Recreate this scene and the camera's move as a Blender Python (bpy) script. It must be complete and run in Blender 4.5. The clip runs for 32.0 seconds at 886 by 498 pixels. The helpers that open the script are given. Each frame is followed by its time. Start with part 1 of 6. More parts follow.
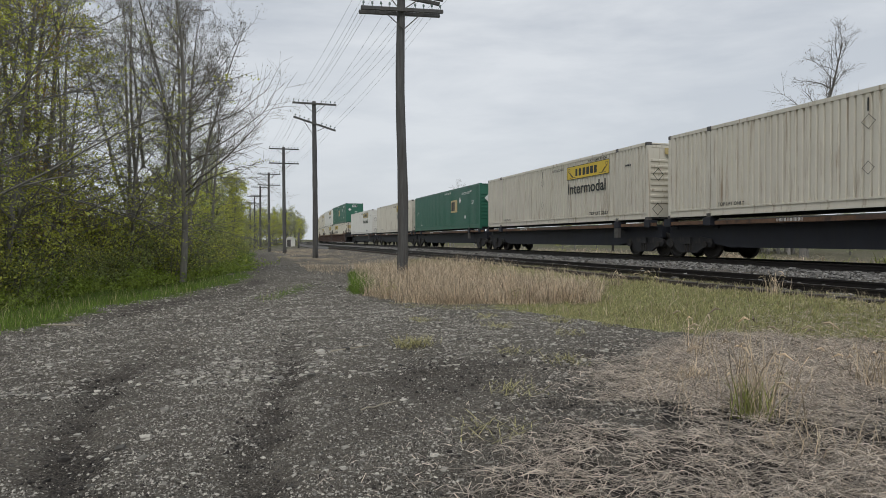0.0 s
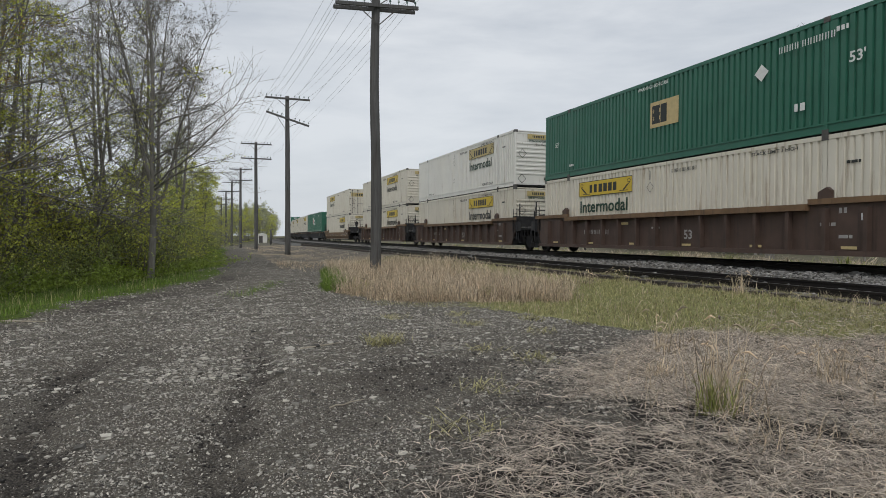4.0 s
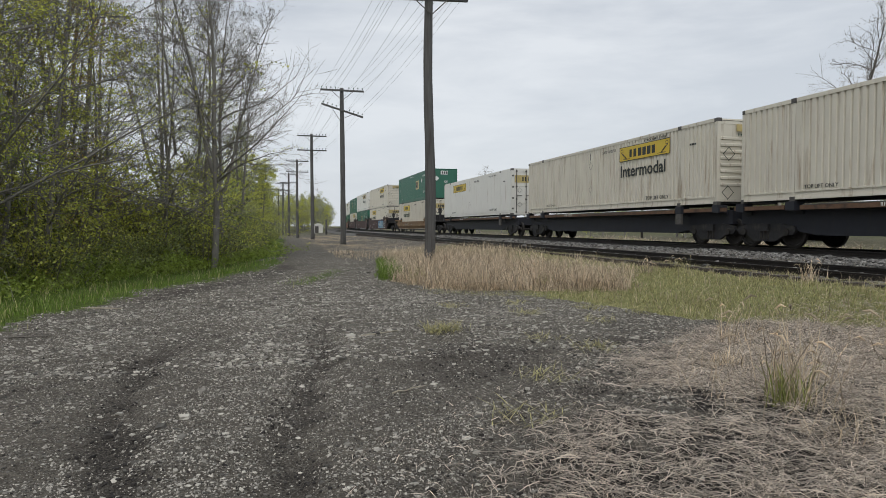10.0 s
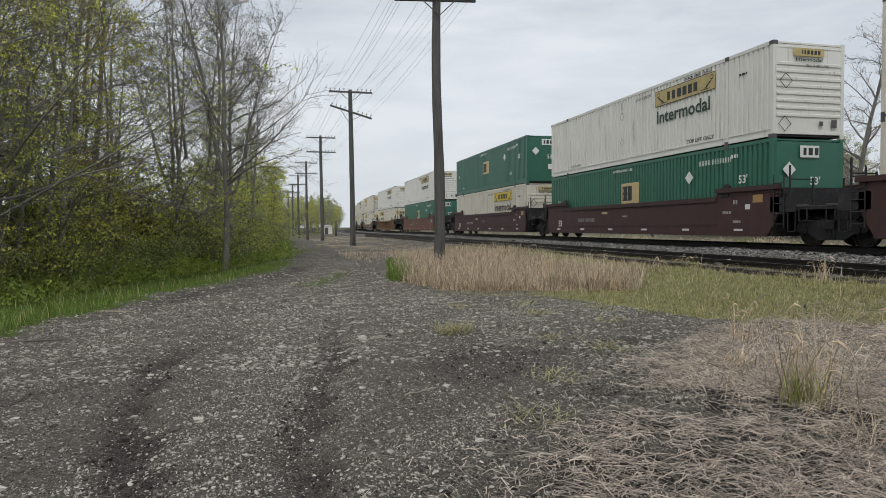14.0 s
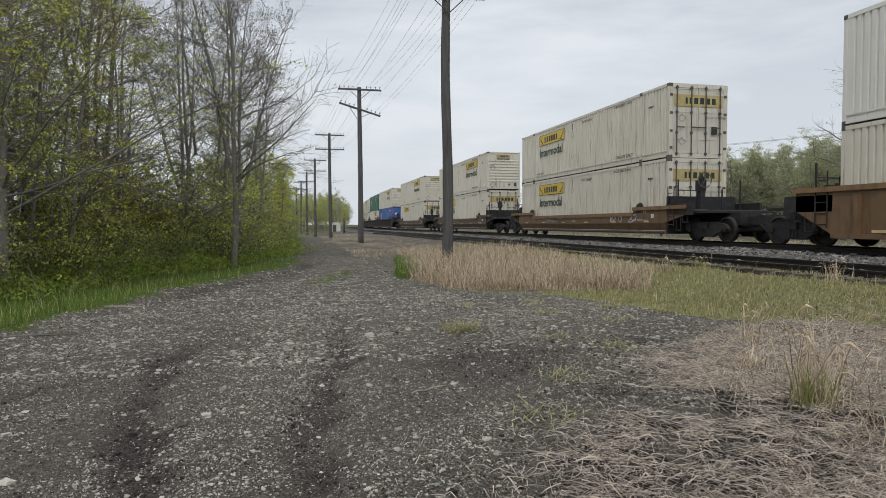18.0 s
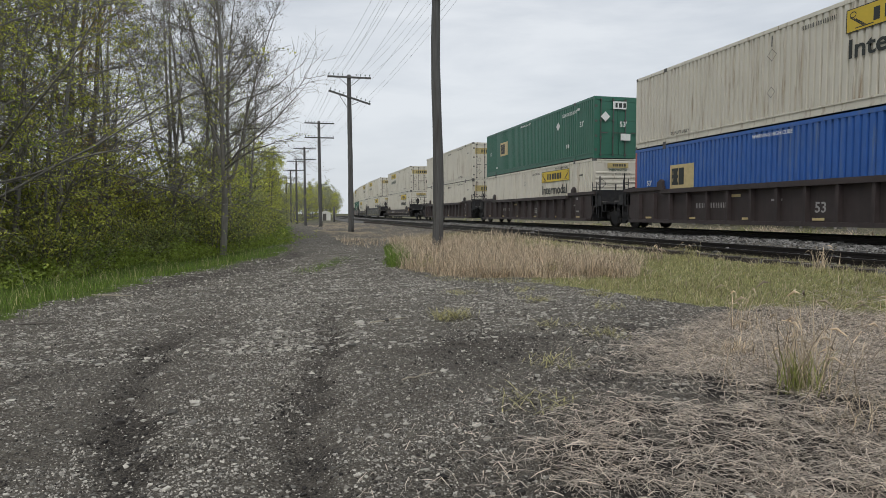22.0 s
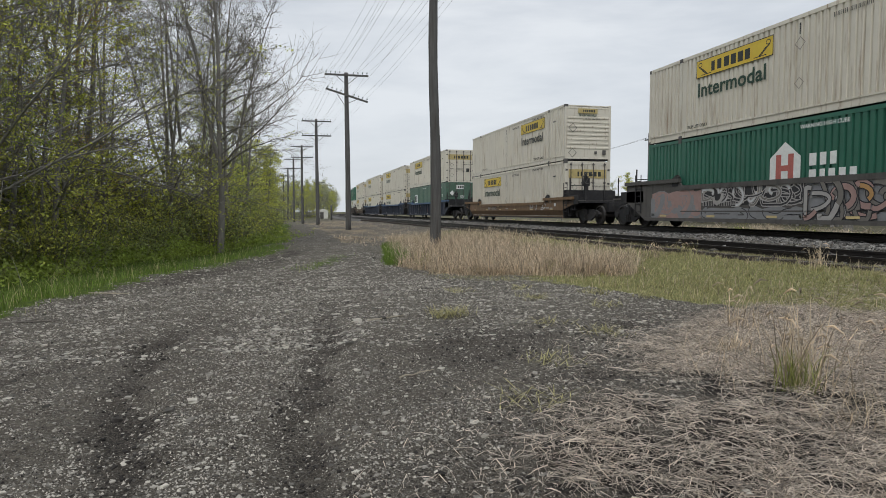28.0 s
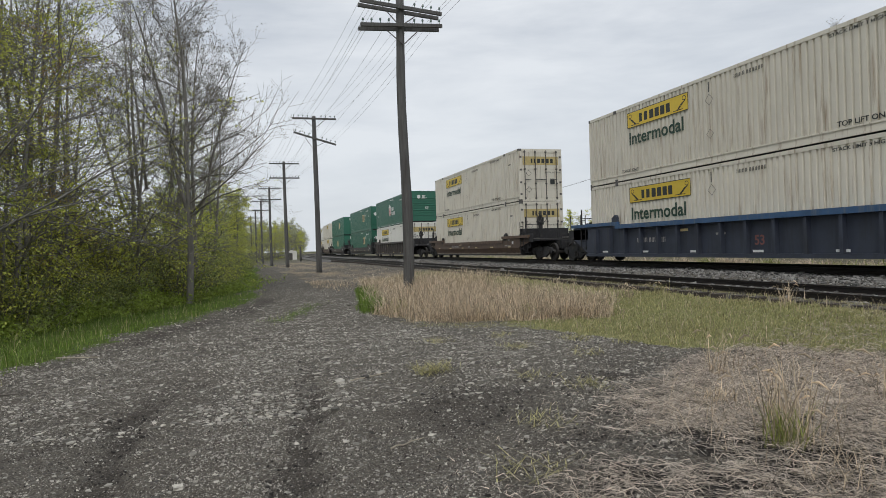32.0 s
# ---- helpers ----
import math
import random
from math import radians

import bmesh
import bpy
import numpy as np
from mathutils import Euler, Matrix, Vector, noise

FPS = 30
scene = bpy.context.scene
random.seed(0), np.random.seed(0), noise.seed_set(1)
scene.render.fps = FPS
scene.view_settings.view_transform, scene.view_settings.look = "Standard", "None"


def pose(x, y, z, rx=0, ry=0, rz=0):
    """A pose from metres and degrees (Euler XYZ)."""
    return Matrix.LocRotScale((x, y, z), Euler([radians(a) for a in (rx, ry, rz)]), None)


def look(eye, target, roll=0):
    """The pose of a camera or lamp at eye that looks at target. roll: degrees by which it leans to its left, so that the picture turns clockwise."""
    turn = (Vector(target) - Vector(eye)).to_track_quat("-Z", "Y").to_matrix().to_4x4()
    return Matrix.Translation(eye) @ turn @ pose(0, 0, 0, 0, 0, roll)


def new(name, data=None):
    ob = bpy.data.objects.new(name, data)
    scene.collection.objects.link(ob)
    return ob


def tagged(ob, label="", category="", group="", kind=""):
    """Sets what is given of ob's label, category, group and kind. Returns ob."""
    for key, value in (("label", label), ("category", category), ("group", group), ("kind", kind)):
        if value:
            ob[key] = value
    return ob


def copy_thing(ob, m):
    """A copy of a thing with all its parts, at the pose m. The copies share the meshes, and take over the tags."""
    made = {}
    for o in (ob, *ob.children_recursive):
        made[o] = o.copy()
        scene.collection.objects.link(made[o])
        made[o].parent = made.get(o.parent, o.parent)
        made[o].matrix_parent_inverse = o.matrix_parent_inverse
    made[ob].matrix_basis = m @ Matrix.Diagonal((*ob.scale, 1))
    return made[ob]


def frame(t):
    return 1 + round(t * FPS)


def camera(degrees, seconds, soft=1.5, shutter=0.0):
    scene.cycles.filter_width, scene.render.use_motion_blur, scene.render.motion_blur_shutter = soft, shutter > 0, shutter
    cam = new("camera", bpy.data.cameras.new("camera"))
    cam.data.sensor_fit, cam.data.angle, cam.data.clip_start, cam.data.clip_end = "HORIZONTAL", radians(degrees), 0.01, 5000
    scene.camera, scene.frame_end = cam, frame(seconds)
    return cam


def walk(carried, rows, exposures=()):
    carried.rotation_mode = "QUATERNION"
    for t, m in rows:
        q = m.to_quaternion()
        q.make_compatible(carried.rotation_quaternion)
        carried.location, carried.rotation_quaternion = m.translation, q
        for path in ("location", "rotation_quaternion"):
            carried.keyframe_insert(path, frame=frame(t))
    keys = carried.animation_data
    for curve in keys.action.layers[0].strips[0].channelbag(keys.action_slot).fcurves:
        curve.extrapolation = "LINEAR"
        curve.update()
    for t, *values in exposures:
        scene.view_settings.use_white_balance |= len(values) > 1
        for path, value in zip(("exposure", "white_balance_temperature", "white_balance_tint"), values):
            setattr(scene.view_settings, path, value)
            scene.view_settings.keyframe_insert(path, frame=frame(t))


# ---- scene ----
cam = camera(70.5, 32.0, soft=0.5)
PATH = [
    (0, (0.068, 0.016, 1.308), (0.661, 1.925, 1.277), -0.1),
    (0.5, (0.066, 0.022, 1.305), (0.648, 1.935, 1.272), -0.1),
    (1, (0.073, 0.031, 1.308), (0.654, 1.944, 1.286), -0.1),
    (1.5, (0.066, 0.016, 1.308), (0.648, 1.93, 1.29), 0.1),
    (2, (0.058, 0.011, 1.308), (0.638, 1.925, 1.286), -0.1),
    (2.5, (0.079, 0.029, 1.303), (0.679, 1.937, 1.273), -0.7),
    (3, (0.082, 0.009, 1.304), (0.693, 1.913, 1.271), -1.2),
    (3.5, (0.085, 0.05, 1.299), (0.726, 1.944, 1.258), -0.6),
    (4, (0.096, 0.029, 1.302), (0.768, 1.912, 1.264), 0.4),
    (4.5, (0.102, 0.017, 1.303), (0.849, 1.871, 1.268), 0.7),
    (6.5, (0.07, 0.049, 1.294), (0.827, 1.897, 1.177), 1.8),
    (7, (0.098, 0.055, 1.293), (0.911, 1.878, 1.16), 2.7),
    (7.5, (0.092, 0.052, 1.296), (0.905, 1.875, 1.167), 1.9),
    (8, (0.086, 0.039, 1.294), (0.876, 1.872, 1.167), 1.2),
    (8.5, (0.068, 0.035, 1.288), (0.79, 1.896, 1.165), 0.5),
    (9, (0.062, 0.036, 1.292), (0.698, 1.928, 1.174), 0.1),
    (9.5, (0.043, 0.037, 1.296), (0.613, 1.952, 1.209), 0.2),
    (10, (0.03, 0.014, 1.297), (0.542, 1.946, 1.224), -0.0),
    (10.5, (-0.002, 0.004, 1.289), (0.415, 1.958, 1.193), -0.4),
    (11, (-0.009, 0.015, 1.288), (0.373, 1.975, 1.162), -0.3),
    (11.5, (-0.002, 0.018, 1.292), (0.38, 1.978, 1.17), -0.4),
    (12, (0.004, 0.011, 1.302), (0.409, 1.967, 1.195), -0.2),
    (12.5, (0.002, 0.007, 1.304), (0.412, 1.962, 1.209), 0.3),
    (13, (0.0, -0.001, 1.3), (0.43, 1.95, 1.205), 0.3),
    (13.5, (0.017, 0.008, 1.311), (0.467, 1.955, 1.22), -0.3),
    (14, (0.017, 0.016, 1.308), (0.5, 1.955, 1.236), -0.5),
    (14.5, (0.031, 0.03, 1.292), (0.526, 1.965, 1.195), -1.0),
    (16.5, (0.023, 0.047, 1.302), (0.501, 1.986, 1.207), -0.2),
    (17, (0.022, 0.039, 1.303), (0.502, 1.979, 1.222), -0.2),
    (17.5, (0.032, 0.027, 1.3), (0.494, 1.972, 1.22), -0.1),
    (18, (0.016, 0.031, 1.305), (0.475, 1.976, 1.227), -0.1),
    (18.5, (0.01, 0.039, 1.292), (0.447, 1.989, 1.216), 0.1),
    (19, (0.013, 0.039, 1.29), (0.455, 1.987, 1.196), -0.1),
    (19.5, (0.023, 0.023, 1.302), (0.487, 1.966, 1.207), -0.2),
    (20, (0.026, 0.02, 1.301), (0.517, 1.957, 1.212), -0.1),
    (20.5, (0.014, 0.02, 1.3), (0.514, 1.955, 1.213), 0.1),
    (21, (0.014, 0.03, 1.293), (0.51, 1.966, 1.205), 0.0),
    (21.5, (0.025, 0.031, 1.296), (0.514, 1.968, 1.198), -0.3),
    (22, (0.023, 0.045, 1.288), (0.511, 1.981, 1.175), -0.1),
    (22.5, (0.015, 0.052, 1.284), (0.503, 1.988, 1.165), 0.3),
    (23, (0.023, 0.045, 1.292), (0.501, 1.984, 1.17), 0.2),
    (23.5, (0.018, 0.047, 1.287), (0.5, 1.985, 1.171), -0.1),
    (24, (0.016, 0.04, 1.288), (0.498, 1.977, 1.168), 0.1),
    (24.5, (0.016, 0.038, 1.287), (0.501, 1.974, 1.157), -0.2),
    (25, (0.016, 0.059, 1.278), (0.498, 1.995, 1.144), -0.1),
    (25.5, (0.023, 0.052, 1.282), (0.51, 1.987, 1.148), -0.3),
    (27.5, (0.014, 0.042, 1.282), (0.508, 1.977, 1.169), 0.2),
    (28, (0.021, 0.045, 1.284), (0.517, 1.979, 1.165), -0.1),
    (28.5, (0.021, 0.046, 1.282), (0.526, 1.977, 1.162), 0.1),
    (29, (0.021, 0.044, 1.285), (0.536, 1.973, 1.167), 0.3),
    (29.5, (0.014, 0.035, 1.286), (0.526, 1.965, 1.172), -0.1),
    (30, (0.003, 0.038, 1.294), (0.535, 1.963, 1.185), 0.2),
    (30.5, (0.003, 0.036, 1.296), (0.536, 1.961, 1.193), -0.1),
    (31, (0.003, 0.039, 1.3), (0.548, 1.961, 1.203), -0.4),
    (31.5, (-0.042, 0.063, 1.328), (0.54, 1.974, 1.233), -0.0),
    (32, (-0.095, 0.09, 1.515), (0.496, 2.001, 1.509), -1.8),
]
walk(cam, [(t, look(eye, target, roll)) for t, eye, target, roll in PATH], [(0, -0.12), (4.5, -0.10), (9, -0.03), (14, 0.0), (32, 0.0)])

# ---- world, sun, exposure ----
EXPOSURE = 0.0
scene.view_settings.exposure = EXPOSURE
SUN_EL, SUN_ROT = radians(52), radians(212)
world = bpy.data.worlds.new("overcast_sky")
scene.world = world
world.use_nodes = True
nt = world.node_tree
nt.nodes.clear()


def wn(kind, **kw):
    n = nt.nodes.new(kind)
    for k, v in kw.items():
        n.inputs[k].default_value = v
    return n


sky = wn("ShaderNodeTexSky")
sky.sky_type, sky.sun_disc = "NISHITA", False
sky.sun_elevation, sky.sun_rotation = SUN_EL, SUN_ROT
sky.air_density, sky.dust_density = 1.0, 4.0
coord = wn("ShaderNodeTexCoord")
flat = wn("ShaderNodeMapping")
flat.inputs["Scale"].default_value = (1.0, 1.0, 4.5)
cloud = wn("ShaderNodeTexNoise", Scale=2.3, Detail=6.0, Roughness=0.55, Distortion=0.25)
ramp = wn("ShaderNodeValToRGB")
ramp.color_ramp.elements[0].position, ramp.color_ramp.elements[0].color = 0.36, (0.545, 0.585, 0.64, 1)
ramp.color_ramp.elements[1].position, ramp.color_ramp.elements[1].color = 0.60, (0.745, 0.775, 0.81, 1)
sep = wn("ShaderNodeSeparateXYZ")
low = wn("ShaderNodeMapRange")
low.inputs["From Min"].default_value, low.inputs["From Max"].default_value = 0.0, 0.32
low.inputs["To Min"].default_value, low.inputs["To Max"].default_value = 0.75, 0.0
haze = wn("ShaderNodeMix")
haze.data_type = "RGBA"
haze.inputs[7].default_value = (0.69, 0.73, 0.77, 1)
both = wn("ShaderNodeMix")
both.data_type, both.blend_type = "RGBA", "ADD"
both.inputs[0].default_value = 0.012
bg = wn("ShaderNodeBackground", Strength=1.0)
outw = wn("ShaderNodeOutputWorld")
for a, b in (
    (coord.outputs["Generated"], flat.inputs["Vector"]), (flat.outputs["Vector"], cloud.inputs["Vector"]), (cloud.outputs["Fac"], ramp.inputs["Fac"]),
    (coord.outputs["Generated"], sep.inputs["Vector"]), (sep.outputs["Z"], low.inputs["Value"]), (low.outputs["Result"], haze.inputs[0]),
    (ramp.outputs["Color"], haze.inputs[6]), (haze.outputs[2], both.inputs[6]), (sky.outputs["Color"], both.inputs[7]),
    (both.outputs[2], bg.inputs["Color"]), (bg.outputs["Background"], outw.inputs["Surface"]),
):
    nt.links.new(a, b)
sun = new("sun", bpy.data.lights.new("sun", "SUN"))
sun.data.energy, sun.data.angle, sun.data.color = 1.1, radians(25), (1.0, 0.97, 0.92)
sun.matrix_basis = look((0, 0, 60), Vector((0, 0, 60)) - Vector((math.sin(SUN_ROT) * math.cos(SUN_EL), math.cos(SUN_ROT) * math.cos(SUN_EL), math.sin(SUN_EL))))

# ---- materials ----
def material(name, color, rough=0.7, metal=0.0, grain=0.0, scale=8.0, spots=None, spot_amount=0.0, spot_scale=2.0, bump=0.0, bump_scale=40.0,
             streak=False, vary=0.0, island=0.0, spec=0.5, stretch=(1, 1, 1)):
    """A procedural surface: base colour with grain at one scale, stains of a second colour at another, relief, and a change from piece to piece."""
    m = bpy.data.materials.new(name)
    m.use_nodes = True
    t = m.node_tree
    bsdf = t.nodes["Principled BSDF"]
    bsdf.inputs["Roughness"].default_value, bsdf.inputs["Metallic"].default_value = rough, metal
    bsdf.inputs["Specular IOR Level"].default_value = spec
    N, L = t.nodes.new, t.links.new
    co = N("ShaderNodeTexCoord")
    mp = N("ShaderNodeMapping")
    mp.inputs["Scale"].default_value = stretch
    L(co.outputs["Object"], mp.inputs["Vector"])
    col = N("ShaderNodeRGB")
    col.outputs[0].default_value = (*color, 1)
    out = col.outputs[0]
    if grain:
        n = N("ShaderNodeTexNoise")
        n.inputs["Scale"].default_value, n.inputs["Detail"].default_value, n.inputs["Roughness"].default_value = scale, 5, 0.6
        L(mp.outputs[0], n.inputs["Vector"])
        r = N("ShaderNodeMapRange")
        r.inputs["From Min"].default_value, r.inputs["From Max"].default_value = 0.25, 0.75
        r.inputs["To Min"].default_value, r.inputs["To Max"].default_value = 1 - grain, 1 + grain
        L(n.outputs["Fac"], r.inputs["Value"])
        mul = N("ShaderNodeVectorMath")
        mul.operation = "SCALE"
        L(out, mul.inputs[0]), L(r.outputs[0], mul.inputs["Scale"])
        out = mul.outputs[0]
    if spots:
        n = N("ShaderNodeTexNoise")
        n.inputs["Scale"].default_value, n.inputs["Detail"].default_value, n.inputs["Roughness"].default_value = spot_scale, 6, 0.65
        if streak:
            m2 = N("ShaderNodeMapping")
            m2.inputs["Scale"].default_value = (5, 5, 0.35)
            info2 = N("ShaderNodeObjectInfo")
            L(co.outputs["Object"], m2.inputs["Vector"]), L(m2.outputs[0], n.inputs["Vector"])
            off = N("ShaderNodeMath")
            off.operation = "MULTIPLY"
            off.inputs[1].default_value = 37.0
            L(info2.outputs["Random"], off.inputs[0])
            comb = N("ShaderNodeCombineXYZ")
            L(off.outputs[0], comb.inputs[1])
            L(comb.outputs[0], m2.inputs["Location"])
        else:
            L(mp.outputs[0], n.inputs["Vector"])
        r = N("ShaderNodeMapRange")
        r.inputs["From Min"].default_value, r.inputs["From Max"].default_value = 0.62 - 0.3 * spot_amount, 0.74 - 0.1 * spot_amount
        L(n.outputs["Fac"], r.inputs["Value"])
        mx = N("ShaderNodeMix")
        mx.data_type = "RGBA"
        mx.inputs[7].default_value = (*spots, 1)
        L(r.outputs[0], mx.inputs[0]), L(out, mx.inputs[6])
        out = mx.outputs[2]
    for amount, kind in ((vary, "ShaderNodeObjectInfo"), (island, "ShaderNodeNewGeometry")):
        if amount:
            info = N(kind)
            r = N("ShaderNodeMapRange")
            r.inputs["To Min"].default_value, r.inputs["To Max"].default_value = 1 - amount, 1 + amount
            L(info.outputs["Random" if amount is vary and kind == "ShaderNodeObjectInfo" else "Random Per Island"], r.inputs["Value"])
            mul = N("ShaderNodeVectorMath")
            mul.operation = "SCALE"
            L(out, mul.inputs[0]), L(r.outputs[0], mul.inputs["Scale"])
            out = mul.outputs[0]
    L(out, bsdf.inputs["Base Color"])
    if bump:
        n = N("ShaderNodeTexNoise")
        n.inputs["Scale"].default_value, n.inputs["Detail"].default_value = bump_scale, 4
        L(mp.outputs[0], n.inputs["Vector"])
        b = N("ShaderNodeBump")
        b.inputs["Strength"].default_value, b.inputs["Distance"].default_value = bump, 0.02
        L(n.outputs["Fac"], b.inputs["Height"]), L(b.outputs[0], bsdf.inputs["Normal"])
    return m


CREAM = material("cream_paint", (0.63, 0.60, 0.515), 0.55, grain=0.05, scale=1.2, spots=(0.34, 0.27, 0.19), spot_amount=0.23, spot_scale=1.3, streak=True, vary=0.06)
WHITEP = material("white_paint", (0.70, 0.695, 0.65), 0.5, grain=0.04, scale=1.2, spots=(0.42, 0.37, 0.30), spot_amount=0.10, spot_scale=1.2, streak=True, vary=0.05)
GREEN = material("green_paint", (0.028, 0.135, 0.09), 0.45, grain=0.10, scale=1.5, spots=(0.05, 0.13, 0.09), spot_amount=0.2, spot_scale=1.5, streak=True, vary=0.08)
GREEN2 = material("faded_green_paint", (0.075, 0.145, 0.105), 0.5, grain=0.12, scale=1.5, spots=(0.12, 0.17, 0.13), spot_amount=0.3, spot_scale=1.3, streak=True, vary=0.08)
BLUE = material("blue_paint", (0.033, 0.115, 0.38), 0.45, grain=0.10, scale=1.5, spots=(0.10, 0.16, 0.30), spot_amount=0.25, spot_scale=1.5, streak=True)
REDP = material("faded_red_paint", (0.42, 0.12, 0.10), 0.6, grain=0.2)
YELLOW = material("yellow_decal", (0.63, 0.455, 0.04), 0.5, grain=0.06, scale=4, vary=0.08)
FADED = material("faded_yellow_decal", (0.46, 0.37, 0.16), 0.55, grain=0.2, scale=5)
TAN = material("tan_decal", (0.55, 0.44, 0.22), 0.55, grain=0.15, scale=5)
INK = material("black_ink", (0.025, 0.03, 0.028), 0.6)
RING = material("faded_ring", (0.20, 0.19, 0.17), 0.6)
INKG = material("dark_green_ink", (0.015, 0.05, 0.03), 0.55)
LETTER = material("white_lettering", (0.72, 0.74, 0.72), 0.55, grain=0.1, scale=9)
WORN = material("worn_lettering", (0.36, 0.35, 0.335), 0.7, grain=0.3, scale=6)
STEEL = material("dirty_steel", (0.10, 0.095, 0.09), 0.55, metal=0.3, grain=0.3, scale=6)
RUSTY = material("rusty_steel", (0.13, 0.075, 0.045), 0.85, grain=0.35, scale=5, spots=(0.05, 0.035, 0.03), spot_amount=0.4, spot_scale=3)
GRIME = material("black_grime", (0.018, 0.018, 0.020), 0.7, grain=0.4, scale=7, spots=(0.045, 0.04, 0.035), spot_amount=0.3, spot_scale=4)
WHEEL = material("wheel_steel", (0.025, 0.022, 0.02), 0.6, metal=0.2, grain=0.3)
CARPAINT = {}
for key, colr in dict(rust=(0.078, 0.050, 0.039), orange=(0.165, 0.10, 0.052), tan=(0.20, 0.118, 0.055), maroon=(0.055, 0.024, 0.022), redbrown=(0.14, 0.057, 0.040),
                      brown=(0.105, 0.068, 0.046), grey=(0.075, 0.066, 0.06), darkbrown=(0.050, 0.038, 0.037), navy=(0.014, 0.016, 0.024), blue=(0.034, 0.042, 0.062),
                      slate=(0.085, 0.08, 0.075)).items():
    CARPAINT[key] = material(key + "_car_paint", colr, 0.65, grain=0.22, scale=2.0, spots=tuple(0.45 * c + 0.012 for c in colr), spot_amount=0.35, spot_scale=1.1, streak=True, vary=0.1)
RAIL = material("rail_steel", (0.030, 0.026, 0.025), 0.5, metal=0.5, grain=0.25, scale=3, stretch=(1, 0.2, 1))
TIE = material("creosoted_tie", (0.055, 0.045, 0.038), 0.9, grain=0.4, scale=6, vary=0.3, bump=0.4, stretch=(0.3, 3, 3))
BALLAST = material("ballast_bed", (0.125, 0.12, 0.113), 0.95, grain=0.5, scale=18, spots=(0.05, 0.05, 0.05), spot_amount=0.35, spot_scale=14, bump=0.9, bump_scale=22)
STONE = material("ballast_stone", (0.215, 0.21, 0.20), 0.9, grain=0.2, scale=20, island=0.9)
PEBBLE = material("limestone_pebble", (0.305, 0.288, 0.252), 0.9, grain=0.3, scale=40, island=0.85)
CLOD = material("soil_clod", (0.035, 0.031, 0.028), 0.95, grain=0.4, scale=40, island=0.5)
POLEW = material("weathered_pole", (0.108, 0.107, 0.106), 0.9, grain=0.4, scale=5, spots=(0.055, 0.05, 0.046), spot_amount=0.45, spot_scale=2.5, bump=0.7, bump_scale=10, stretch=(6, 6, 0.35))
GLASSY = material("insulator_glass", (0.10, 0.16, 0.15), 0.15)
WIRE = material("wire", (0.24, 0.25, 0.26), 0.5, metal=0.4)
BARK = material("grey_bark", (0.215, 0.203, 0.185), 0.9, grain=0.35, scale=5, spots=(0.22, 0.21, 0.185), spot_amount=0.3, spot_scale=2.5, vary=0.25, bump=0.6, bump_scale=14, stretch=(3, 3, 0.6))
TWIG = material("twig_bark", (0.175, 0.158, 0.138), 0.9, grain=0.3, scale=3, vary=0.25)


def leaf_material(name, color, vary=0.45):
    m = material(name, color, 0.6, island=vary, vary=0.12)
    t = m.node_tree
    bsdf = t.nodes["Principled BSDF"]
    tr = t.nodes.new("ShaderNodeBsdfTranslucent")
    mix = t.nodes.new("ShaderNodeMixShader")
    mix.inputs[0].default_value = 0.35
    src = bsdf.inputs["Base Color"].links[0].from_socket
    t.links.new(src, tr.inputs["Color"])
    t.links.new(bsdf.outputs[0], mix.inputs[1]), t.links.new(tr.outputs[0], mix.inputs[2])
    t.links.new(mix.outputs[0], t.nodes["Material Output"].inputs["Surface"])
    return m


LEAF_Y = leaf_material("young_yellow_leaf", (0.50, 0.52, 0.10))
LEAF_G = leaf_material("spring_green_leaf", (0.27, 0.35, 0.06))
LEAF_P = leaf_material("pale_spring_leaf", (0.34, 0.37, 0.14))
# Distance haze is put into this leaf colour: paler and greyer.
LEAF_H = leaf_material("haze_paled_leaf", (0.40, 0.42, 0.22))
LEAF_D = leaf_material("undergrowth_leaf", (0.25, 0.29, 0.10), 0.65)
LEAF_R = leaf_material("red_bud", (0.15, 0.125, 0.065))
LEAF_O = leaf_material("rusty_young_leaf", (0.40, 0.26, 0.09))
GRASS_G = leaf_material("green_grass", (0.13, 0.20, 0.03))
GRASS_M = leaf_material("mixed_meadow_grass", (0.37, 0.345, 0.165), 0.55)
GRASS_O = leaf_material("olive_tuft_grass", (0.24, 0.26, 0.075))
GRASS_D = leaf_material("dry_standing_grass", (0.56, 0.46, 0.335), 0.65)
STRAW = leaf_material("flattened_straw", (0.52, 0.455, 0.385), 0.75)

